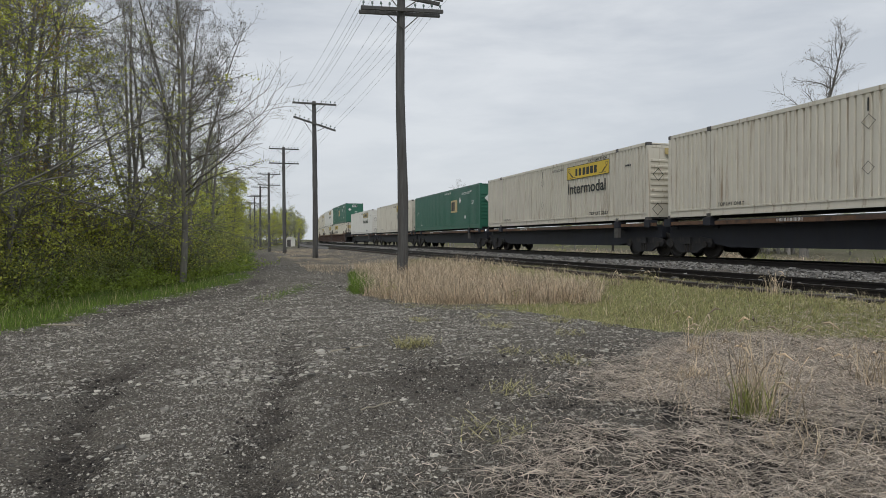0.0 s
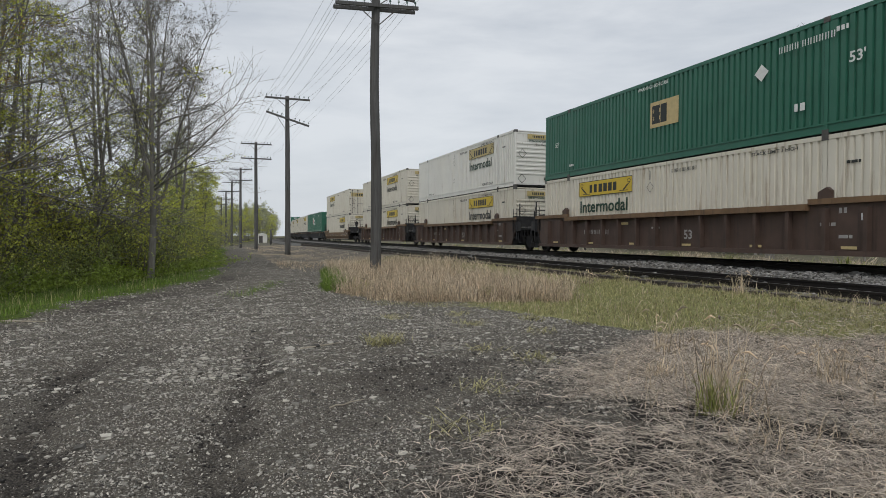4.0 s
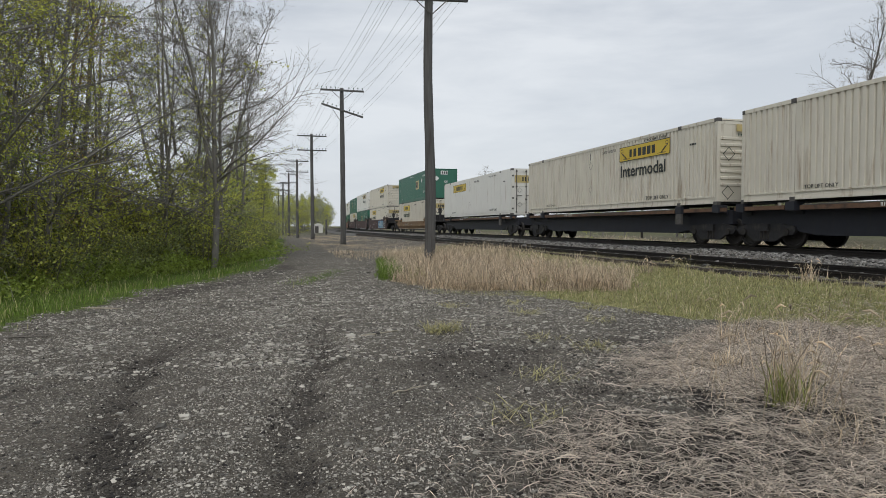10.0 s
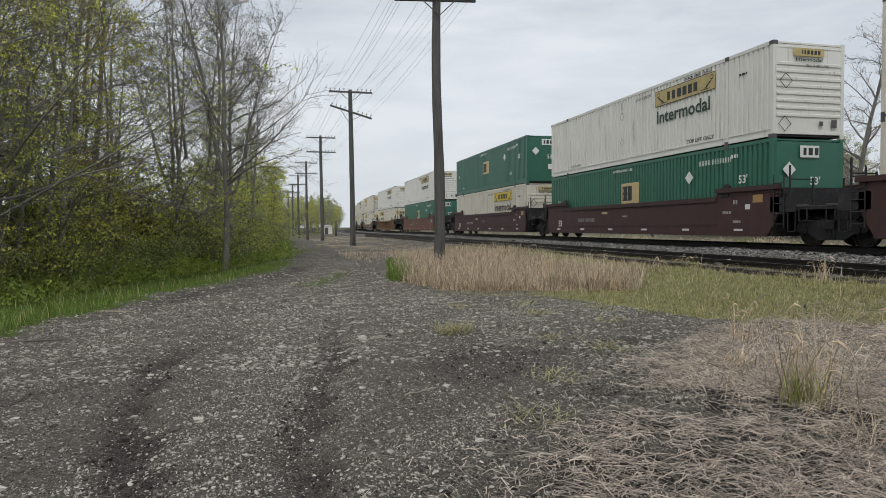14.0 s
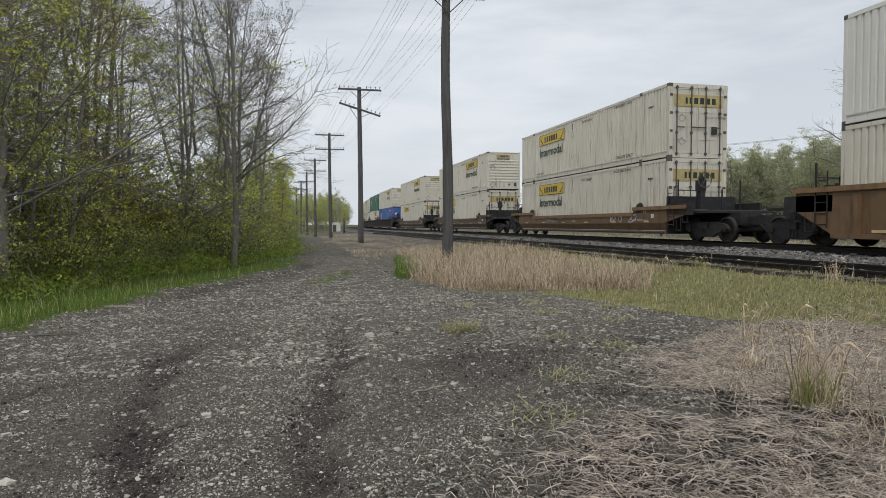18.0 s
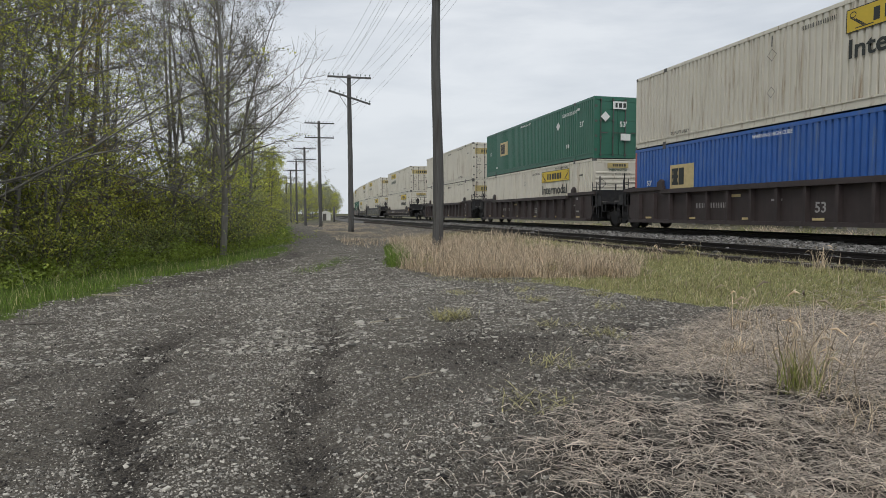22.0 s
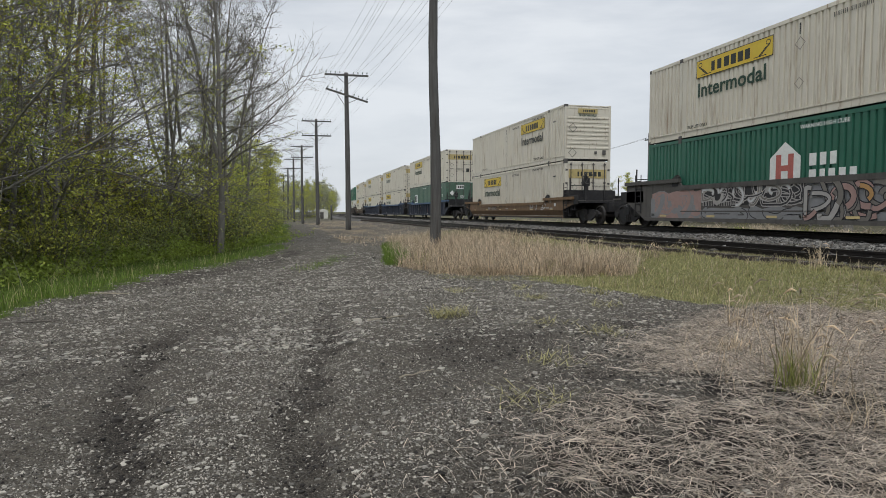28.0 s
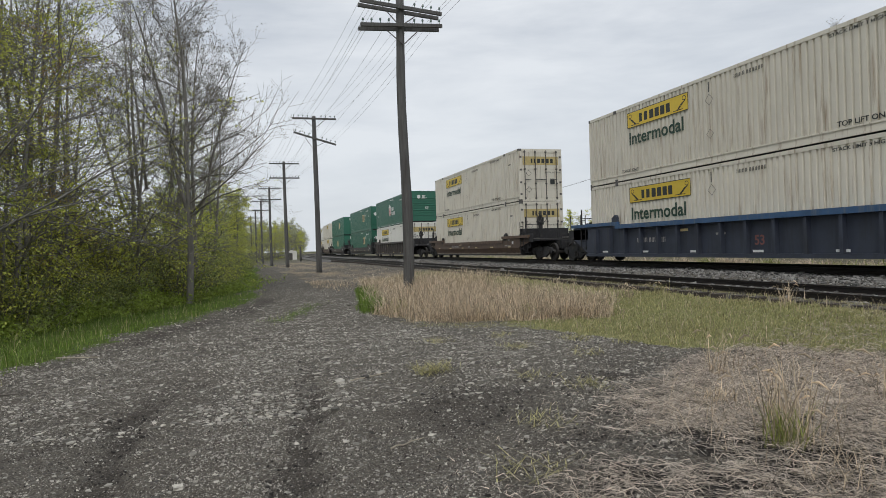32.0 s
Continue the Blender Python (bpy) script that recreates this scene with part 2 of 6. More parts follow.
# ---- mesh helpers ----
class Geo:
    """Collects vertices and faces of one mesh."""

    def __init__(self):
        self.v, self.f = [], []

    def face(self, *pts):
        n = len(self.v)
        self.v += [tuple(p) for p in pts]
        self.f.append(tuple(range(n, n + len(pts))))

    def box(self, x0, y0, z0, x1, y1, z1):
        n = len(self.v)
        self.v += [(x, y, z) for x in (x0, x1) for y in (y0, y1) for z in (z0, z1)]
        self.f += [tuple(n + i for i in q) for q in ((0, 1, 3, 2), (4, 6, 7, 5), (0, 4, 5, 1), (2, 3, 7, 6), (0, 2, 6, 4), (1, 5, 7, 3))]

    def prism(self, poly, a, b, axis="x"):
        """A polygon swept along an axis from a to b; poly holds the two other coordinates in order."""
        n, k = len(self.v), len(poly)
        for c in (a, b):
            for p, q in poly:
                self.v.append({"x": (c, p, q), "y": (p, c, q), "z": (p, q, c)}[axis])
        for i in range(k):
            j = (i + 1) % k
            self.f.append((n + i, n + j, n + k + j, n + k + i))
        self.f += [tuple(range(n, n + k))[::-1], tuple(range(n + k, n + 2 * k))]

    def tube(self, pts, radii, sides=8, caps=True):
        """A tapering tube through the points."""
        n0 = len(self.v)
        pts = [Vector(p) for p in pts]
        for i, p in enumerate(pts):
            d = (pts[min(i + 1, len(pts) - 1)] - pts[max(i - 1, 0)]).normalized()
            ref = Vector((0, 0, 1)) if abs(d.z) < 0.9 else Vector((1, 0, 0))
            u = d.cross(ref).normalized()
            w = d.cross(u)
            for s in range(sides):
                a = 2 * math.pi * s / sides
                self.v.append(tuple(p + (u * math.cos(a) + w * math.sin(a)) * radii[i]))
        for i in range(len(pts) - 1):
            for s in range(sides):
                a, b = n0 + i * sides + s, n0 + i * sides + (s + 1) % sides
                self.f.append((a, b, b + sides, a + sides))
        if caps:
            self.f.append(tuple(n0 + s for s in range(sides))[::-1])
            self.f.append(tuple(n0 + (len(pts) - 1) * sides + s for s in range(sides)))

    def cyl(self, p0, p1, r, sides=12):
        self.tube([p0, p1], [r, r], sides)


def mesh_of(name, geo, mat, smooth=False):
    me = bpy.data.meshes.new(name)
    me.from_pydata(geo.v, [], geo.f)
    me.materials.append(mat)
    if smooth:
        me.shade_smooth()
    me.update()
    return me


def part(name, geo, mat, parent=None, label="", at=None, smooth=False):
    """Links one mesh as an object of its own, under its thing."""
    me = geo if isinstance(geo, bpy.types.Mesh) else mesh_of(name, geo, mat, smooth)
    ob = new(name, me)
    if parent:
        ob.parent = parent
    if at is not None:
        ob.matrix_basis = at
    return tagged(ob, label=label)


def sstep(a, b, x):
    t = np.clip((x - a) / (b - a), 0, 1)
    return t * t * (3 - 2 * t)


# ---- the lie of the land ----
MAIN_X, SIDE_X = 15.5, 10.35
MAIN_Z, SIDE_Z = 0.64, 0.50
RNG = np.random.default_rng(7)


def waves(x, y, seed, wl):
    """A cheap smooth field of about -1 to 1."""
    r = np.random.default_rng(seed)
    out = 0
    for _ in range(7):
        a, k, p = r.uniform(0, 6.28), 6.28 / (wl * r.uniform(0.5, 1.7)), r.uniform(0, 6.28)
        out = out + np.sin((x * np.cos(a) + y * np.sin(a)) * k + p)
    return out / 3.2


def road_x(y):
    return 0.15 + 0.55 * sstep(4, 14, y) - 0.2 * sstep(18, 60, y) - 0.03 * np.maximum(0, y - 70)


def bank_edge(y):
    """Where the gravel gives way to the green verge under the trees."""
    return np.interp(y, (-6, 4, 8.4, 9, 10.3, 11.8, 14.2, 17.2, 21.6, 30, 45, 73, 110, 200), (-4.6, -4.4, -3.75, -3.35, -3.0, -2.5, -1.85, -0.82, -0.08, 0.15, 0.4, 0.9, 0.0, -3.0)) + 0.07 * np.sin(y * 2.3)


def wood_edge(y):
    """The front of the wood."""
    return np.interp(y, (8, 13, 17.3, 22.3, 25, 34, 60, 90, 160), (-9.5, -8.2, -6.9, -5.0, -2.5, -1.5, -1.0, -1.2, -3.5))


def ruts(y):
    """Centre lines, widths and strengths of the wheel ruts."""
    return ((np.interp(y, (2, 3.7, 4.65, 5.73, 6.8, 8.35, 11, 20), (0.11, 0.10, 0.18, 0.33, 0.46, 0.63, 0.95, 0.9)), 0.15, sstep(11, 6.5, y)),
            (np.interp(y, (2, 3.1, 3.8, 4.6, 5.8, 7.1, 8.65, 12, 20), (-0.6, -0.71, -0.88, -1.05, -1.16, -1.16, -0.88, -0.5, -0.4)), 0.15, sstep(9.5, 6, y)),
            (np.interp(y, (4.0, 5.1, 5.54, 6.08, 6.8, 7.75, 12), (-3.0, -2.18, -1.88, -1.5, -1.19, -0.79, 0.1)), 0.16, 0.75 * sstep(4.2, 5.2, y) * sstep(9.5, 7, y)))


def straw_edge(y):
    return np.interp(y, (2.0, 2.8, 3.26, 3.96, 5.15, 6.09, 6.6, 8), (0.85, 1.3, 1.62, 2.3, 3.3, 4.12, 5.0, 8))


def dry_left(y):
    """Where the standing dry grass begins beside the track."""
    return np.interp(y, (10, 13.3, 14.5, 16, 18, 24, 31), (2.9, 2.9, 2.6, 2.75, 3.1, 3.95, 5.0))


def dry_front(x):
    return np.interp(x, (2.6, 3.0, 3.9, 4.9, 5.8, 6.4, 7.0, 9.0), (14.5, 13.2, 12.0, 11.5, 10.9, 10.75, 11.2, 13.5))


def meadow_front(x):
    return np.interp(x, (2.9, 4.89, 5.03, 5.2, 5.35, 5.45, 5.6, 6.3, 6.6, 6.82, 6.97, 8.0, 9.2), (12.1, 10.17, 9.4, 8.9, 8.2, 7.6, 7.24, 6.98, 6.33, 5.74, 5.44, 4.2, 3.0))


def clump(x, y):
    """Lush green grass at the corner of the dry stand."""
    d = x - dry_left(y)
    return sstep(-0.35, -0.1, d) * sstep(0.7, 0.35, d) * sstep(14.4, 15.6, y) * sstep(25, 22, y)


def soil_patches(x, y):
    """Bare black soil showing through the straw."""
    out = 0.0
    for cx, cy, rx, ry in ((2.5, 4.4, 0.55, 0.28), (3.0, 3.53, 0.45, 0.16), (1.95, 5.15, 0.22, 0.12), (3.9, 6.2, 0.8, 0.25), (4.4, 3.3, 0.4, 0.2)):
        out = np.maximum(out, np.exp(-((x - cx) / rx) ** 2 - ((y - cy) / ry) ** 2))
    return out


def zones(x, y):
    """Weights of green verge, dry straw, standing dry grass, meadow, and wheel ruts."""
    n1, n2, n3, n4 = waves(x, y, 1, 3.0), waves(x, y, 2, 0.9), waves(x, y, 3, 7.0), waves(x, y, 13, 0.35)
    verge = sstep(0.35, -0.45, x - bank_edge(y) + 0.22 * n2 + 0.12 * n4 + 0.2 * n1)
    strip = 0.6 * np.exp(-(((x - 0.45 - 0.32 * (y - 14.3)) / 0.38) ** 2)) * sstep(13.2, 14.6, y) * sstep(19.6, 17.8, y) * sstep(-0.6, 0.3, n2 + 0.2)
    edge = straw_edge(y) + 0.22 * n1 + 0.2 * n2
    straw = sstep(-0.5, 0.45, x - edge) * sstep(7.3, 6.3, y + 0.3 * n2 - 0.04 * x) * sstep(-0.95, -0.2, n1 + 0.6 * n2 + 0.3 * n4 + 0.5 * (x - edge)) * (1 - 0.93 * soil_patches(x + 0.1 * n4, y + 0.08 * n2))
    left = x - dry_left(y) + 0.15 * n2
    dry = sstep(-0.1, 0.3, left) * sstep(-0.25, 0.45, y - dry_front(x) + 0.3 * n2 + 0.12 * n4) * sstep(8.9, 6.2, x + 0.5 * n2 - 0.10 * (y - 14) + 0.4 * n1) * sstep(31, 25, y + n1)
    dry = np.maximum(dry, 0.55 * sstep(1.7, 3.2, x + 0.5 * n1 + 0.3 * n2) * sstep(8.9, 8.2, x) * sstep(22, 30, y) * sstep(130, 100, y) * (0.7 + 0.4 * n1 + 0.3 * n2))
    meadow = sstep(-0.1, 0.3, left) * sstep(-0.15, 0.3, y - meadow_front(x) + 0.22 * n2 + 0.12 * n4) * sstep(9.75, 9.3, x + 0.15 * n2) * sstep(36, 27, y) * (0.4 + 0.6 * sstep(4.4, 5.3, x)) * (1 - 0.75 * dry)
    straw = straw * (1 - 0.92 * meadow)
    rut = np.zeros_like(x)
    for c, w, k in ruts(y):
        rut = np.maximum(rut, np.exp(-(np.abs(x - c - 0.06 * n2 - 0.03 * n4) / w) ** 2.6) * k * (0.80 + 0.2 * n1 + 0.22 * n2 + 0.15 * n4))
    rut = np.clip(rut, 0, 1) * (1 - verge)
    soil = np.clip(sstep(0.0, 1.1, n1 + 0.4 * n2) * sstep(0.5, 1.5, x) * sstep(8.8, 6, y) + 0.6 * sstep(-1.2, -0.1, x - edge) * sstep(8.0, 6.5, y), 0, 1)
    # A darker band beside the verge, broken up by noise.
    edge_band = 0.8 * np.exp(-(((x - bank_edge(y) - 0.55) / 0.5) ** 2)) * sstep(10.5, 12.5, y) * sstep(34, 24, y) * sstep(-0.9, 0.5, n1 + 0.5 * n2)
    soil = np.maximum(np.maximum(0.6 * soil, edge_band), 0.85 * soil_patches(x + 0.15 * n4, y + 0.12 * n2))
    return np.clip(verge + strip + clump(x, y), 0, 1), straw, dry, meadow, np.clip(rut + soil * (1 - straw), 0, 1)


def height(x, y):
    x, y = np.asarray(x, float), np.asarray(y, float)
    z = -0.45 * sstep(50, 105, y) + 0.035 * waves(x, y, 4, 5.0) + 0.014 * waves(x, y, 5, 0.8)
    z = z + (0.006 * waves(x, y, 15, 0.3) + 0.005 * np.abs(waves(x, y, 16, 0.17))) * sstep(16, 9, y)
    z = z + (0.30 + 0.1 * sstep(50, 105, y)) * sstep(5.5, 9.0, x) + 0.15 * sstep(10, 13, x)
    z = z - 0.45 * sstep(18.5, 21, x)
    z = z - 0.25 * sstep(0.3, -3, x - bank_edge(y)) + 0.3 * sstep(-4, -9, x - bank_edge(y)) + 0.06 * np.exp(-((x - bank_edge(y) + 0.4) / 0.5) ** 2)
    for c, w, k in ruts(y):
        z = z - 0.045 * k * np.exp(-(((x - c) / (w * 1.2)) ** 2)) + 0.018 * k * np.exp(-(((x - c - w * 2) / w) ** 2))
    return z


def axis_steps(fine0, fine1, step, far0, far1, growth=1.08):
    a = list(np.arange(fine0, fine1, step))
    d, x = step, a[-1]
    while x < far1:
        d *= growth
        x += d
        a.append(x)
    d, x = step, a[0]
    while x > far0:
        d *= growth
        x -= d
        a.insert(0, x)
    return np.array(a)


gx, gy = axis_steps(-4.5, 7.5, 0.05, -2500, 2500), axis_steps(2.0, 10, 0.05, -2500, 4000)
GXX, GYY = np.meshgrid(gx, gy)
GZZ = height(GXX, GYY)
verts = np.stack([GXX, GYY, GZZ], -1).reshape(-1, 3)
nx, ny = len(gx), len(gy)
idx = np.arange(nx * ny).reshape(ny, nx)
quads = np.stack([idx[:-1, :-1], idx[:-1, 1:], idx[1:, 1:], idx[1:, :-1]], -1).reshape(-1, 4)
me = bpy.data.meshes.new("ground")
me.from_pydata(verts.tolist(), [], quads.tolist())
me.shade_smooth()
Z = zones(GXX, GYY)
for name_, chans in (("cover", (Z[0], Z[1], Z[2])), ("cover_two", (Z[3], Z[4], sstep(60, 200, GYY) + sstep(17, 20, GXX) + sstep(-14, -30, GXX))), ("cover_three", (sstep(17, 19, GXX) * sstep(75, 45, GXX),) * 3)):
    att = me.color_attributes.new(name_, "FLOAT_COLOR", "POINT")
    att.data.foreach_set("color", np.stack([c.ravel() for c in chans] + [np.ones(nx * ny)], -1).ravel())


def ground_material():
    m = bpy.data.materials.new("gravel_soil_and_grass")
    m.use_nodes = True
    t = m.node_tree
    N, L = t.nodes.new, t.links.new
    bsdf = t.nodes["Principled BSDF"]
    bsdf.inputs["Roughness"].default_value, bsdf.inputs["Specular IOR Level"].default_value = 0.95, 0.2
    co = N("ShaderNodeTexCoord")

    def noise_(scale, detail=6, rough=0.65):
        n = N("ShaderNodeTexNoise")
        n.inputs["Scale"].default_value, n.inputs["Detail"].default_value, n.inputs["Roughness"].default_value = scale, detail, rough
        L(co.outputs["Object"], n.inputs["Vector"])
        return n.outputs["Fac"]

    def ramp_(fac, *stops):
        r = N("ShaderNodeValToRGB")
        while len(r.color_ramp.elements) < len(stops):
            r.color_ramp.elements.new(0.5)
        for e, (p, c) in zip(r.color_ramp.elements, stops):
            e.position, e.color = p, (*c, 1)
        L(fac, r.inputs["Fac"])
        return r.outputs["Color"]

    def mix_(fac, a, b):
        x = N("ShaderNodeMix")
        x.data_type = "RGBA"
        L(fac, x.inputs[0]), L(a, x.inputs[6]), L(b, x.inputs[7])
        return x.outputs[2]

    def soft_(fac, fine, spread=0.5, low=0.35, high=0.65):
        """A weight whose border is broken up by a fine pattern."""
        a = N("ShaderNodeMath")
        a.operation = "MULTIPLY_ADD"
        L(fine, a.inputs[0])
        a.inputs[1].default_value, a.inputs[2].default_value = spread, -spread / 2
        s = N("ShaderNodeMath")
        s.operation = "ADD"
        L(fac, s.inputs[0]), L(a.outputs[0], s.inputs[1])
        r = N("ShaderNodeMapRange")
        r.inputs["From Min"].default_value, r.inputs["From Max"].default_value = low, high
        L(s.outputs[0], r.inputs["Value"])
        return r.outputs[0]

    c1, c2 = N("ShaderNodeAttribute"), N("ShaderNodeAttribute")
    c1.attribute_name, c2.attribute_name = "cover", "cover_two"
    s1, s2 = N("ShaderNodeSeparateColor"), N("ShaderNodeSeparateColor")
    L(c1.outputs["Color"], s1.inputs[0]), L(c2.outputs["Color"], s2.inputs[0])
    fine, mid, wide = noise_(75, 6, 0.75), noise_(9), noise_(0.8)
    # The lowest stop puts the shade of small pits into the grit colour.
    grit = ramp_(fine, (0.37, (0.014, 0.012, 0.011)), (0.465, (0.078, 0.069, 0.057)), (0.55, (0.165, 0.150, 0.126)), (0.64, (0.36, 0.335, 0.285)))
    dust = ramp_(noise_(28), (0.33, (0.056, 0.049, 0.040)), (0.5, (0.130, 0.116, 0.096)), (0.68, (0.235, 0.212, 0.177)))
    base = mix_(soft_(wide, mid, 0.9), grit, dust)

    def chips_(scale, share, reach):
        """Single chips of stone: a mask, and a shade for each one."""
        v = N("ShaderNodeTexVoronoi")
        v.inputs["Scale"].default_value = scale
        L(co.outputs["Object"], v.inputs["Vector"])
        sp = N("ShaderNodeSeparateColor")
        L(v.outputs["Color"], sp.inputs[0])
        r = N("ShaderNodeMapRange")
        r.inputs["From Min"].default_value, r.inputs["From Max"].default_value = reach, reach - 0.12
        L(v.outputs["Distance"], r.inputs["Value"])
        k = N("ShaderNodeMapRange")
        k.inputs["From Min"].default_value, k.inputs["From Max"].default_value = 1 - share, 1 - share + 0.02
        few = N("ShaderNodeMath")
        few.operation = "MULTIPLY_ADD"
        L(mid, few.inputs[0])
        few.inputs[1].default_value = 0.9
        L(sp.outputs[0], few.inputs[2])
        half = N("ShaderNodeMath")
        half.operation = "SUBTRACT"
        L(few.outputs[0], half.inputs[0])
        half.inputs[1].default_value = 0.45
        L(half.outputs[0], k.inputs["Value"])
        mul = N("ShaderNodeMath")
        mul.operation = "MULTIPLY"
        L(r.outputs[0], mul.inputs[0]), L(k.outputs[0], mul.inputs[1])
        return mul.outputs[0], ramp_(sp.outputs[1], (0.0, (0.10, 0.094, 0.084)), (0.5, (0.24, 0.228, 0.205)), (1.0, (0.46, 0.445, 0.40)))

    chip1, col1 = chips_(75, 0.42, 0.42)
    chip2, col2 = chips_(30, 0.20, 0.36)
    base = mix_(chip1, base, col1)
    base = mix_(chip2, base, col2)
    dark = ramp_(fine, (0.38, (0.012, 0.011, 0.011)), (0.50, (0.042, 0.036, 0.031)), (0.62, (0.15, 0.133, 0.113)))
    base = mix_(soft_(s2.outputs[1], noise_(22), 0.9, 0.05, 1.25), base, dark)
    # Dark soil, with the shade in gaps between straws put into its colour.
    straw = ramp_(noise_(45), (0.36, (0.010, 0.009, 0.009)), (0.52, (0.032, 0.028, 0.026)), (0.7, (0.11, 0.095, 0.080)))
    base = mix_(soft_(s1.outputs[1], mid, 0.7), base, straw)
    dry = ramp_(noise_(40), (0.35, (0.18, 0.145, 0.10)), (0.65, (0.40, 0.33, 0.23)))
    base = mix_(soft_(s1.outputs[2], mid, 0.7), base, dry)
    mead = ramp_(noise_(16), (0.35, (0.15, 0.165, 0.060)), (0.65, (0.29, 0.285, 0.125)))
    base = mix_(soft_(s2.outputs[0], mid, 0.7), base, mead)
    verge = ramp_(noise_(14), (0.35, (0.05, 0.08, 0.016)), (0.65, (0.12, 0.17, 0.03)))
    base = mix_(soft_(s1.outputs[0], mid, 0.6), base, verge)
    far = ramp_(noise_(0.3), (0.35, (0.05, 0.06, 0.02)), (0.65, (0.12, 0.11, 0.06)))
    base = mix_(s2.outputs[2], base, far)
    yard = ramp_(noise_(0.9), (0.35, (0.075, 0.072, 0.045)), (0.65, (0.16, 0.145, 0.095)))
    c3 = N("ShaderNodeAttribute")
    c3.attribute_name = "cover_three"
    base = mix_(c3.outputs["Fac"], base, yard)
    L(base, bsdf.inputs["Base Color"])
    b = N("ShaderNodeBump")
    b.inputs["Strength"].default_value, b.inputs["Distance"].default_value = 0.9, 0.024
    add = N("ShaderNodeMath")
    add.operation = "MULTIPLY_ADD"
    L(chip1, add.inputs[0])
    add.inputs[1].default_value = 0.5
    L(fine, add.inputs[2])
    L(add.outputs[0], b.inputs["Height"]), L(b.outputs[0], bsdf.inputs["Normal"])
    return m


me.materials.append(ground_material())
ground = tagged(new("ground", me), "uneven gravel track with ruts, straw, meadow grass and a green verge", "ground", kind="structure")

# ---- railway ----
CURVE_Y, CURVE_R, TRACK_Y0 = 88.0, 900.0, -720.0


def along(s, off, z=0.0):
    """A pose on the line, s metres along it and off metres to its right: straight at first, then a long curve to the right."""
    if s <= CURVE_Y:
        return pose(off, s, z)
    a = (s - CURVE_Y) / CURVE_R
    r = CURVE_R - off
    return pose(CURVE_R - r * math.cos(a), CURVE_Y + r * math.sin(a), z, 0, 0, -math.degrees(a))


STATIONS = [TRACK_Y0] + list(np.arange(0, CURVE_Y, 22)) + list(np.arange(CURVE_Y, 980, 12))


def swept(g, profile, off, z):
    """A cross-section carried along the line."""
    k = len(profile)
    n0 = len(g.v)
    for s in STATIONS:
        m = along(float(s), off, z)
        g.v += [tuple(m @ Vector((p, 0, q))) for p, q in profile]
    for i in range(len(STATIONS) - 1):
        for j in range(k):
            p, q = n0 + i * k + j, n0 + i * k + (j + 1) % k
            g.f.append((p, q, q + k, p + k))
    g.f.append(tuple(range(n0, n0 + k)))


def ballast(name, x, top, w_top, w_foot, foot):
    g = Geo()
    swept(g, [(-w_foot, foot), (-w_top, top), (w_top, top), (w_foot, foot)], x, 0)
    return tagged(part(name, g, BALLAST), "grey crushed-stone ballast bed under the rails", "ballast", kind="structure")


ballast("ballast_main", MAIN_X, MAIN_Z - 0.19, 2.2, 4.6, -0.75)
ballast("ballast_siding", SIDE_X, SIDE_Z - 0.135, 1.1, 1.4, 0.05)


def rail_profile():
    return [(-0.069, 0), (0.069, 0), (0.069, 0.02), (0.010, 0.035), (0.010, 0.125), (0.036, 0.14), (0.036, 0.172), (-0.036, 0.172), (-0.036, 0.14), (-0.010, 0.125), (-0.010, 0.035), (-0.069, 0.02)]


def railway(name, x, top, label):
    track = tagged(new(name), label, "railway track", kind="structure")
    for side in (-0.753, 0.753):
        g = Geo()
        swept(g, rail_profile(), x + side, top - 0.172)
        part("rail", g, RAIL, track)
    return track


track_main = railway("track_main", MAIN_X, MAIN_Z, "main line of dark steel rails on wooden ties")
track_siding = railway("track_siding", SIDE_X, SIDE_Z, "siding of dark weathered rails on old wooden ties")

# ---- telegraph poles ----
SPAN = 22.65
POLES = [(5.45, 22.4), (4.58, 45.1), (3.68, 67.7), (2.85, 90.3), (2.1, 113.0), (1.35, 136.0), (0.5, 159.0)]
FAR_POLES = [(10.9, 190.0), (13.4, 214.0)]
ARMS = {}


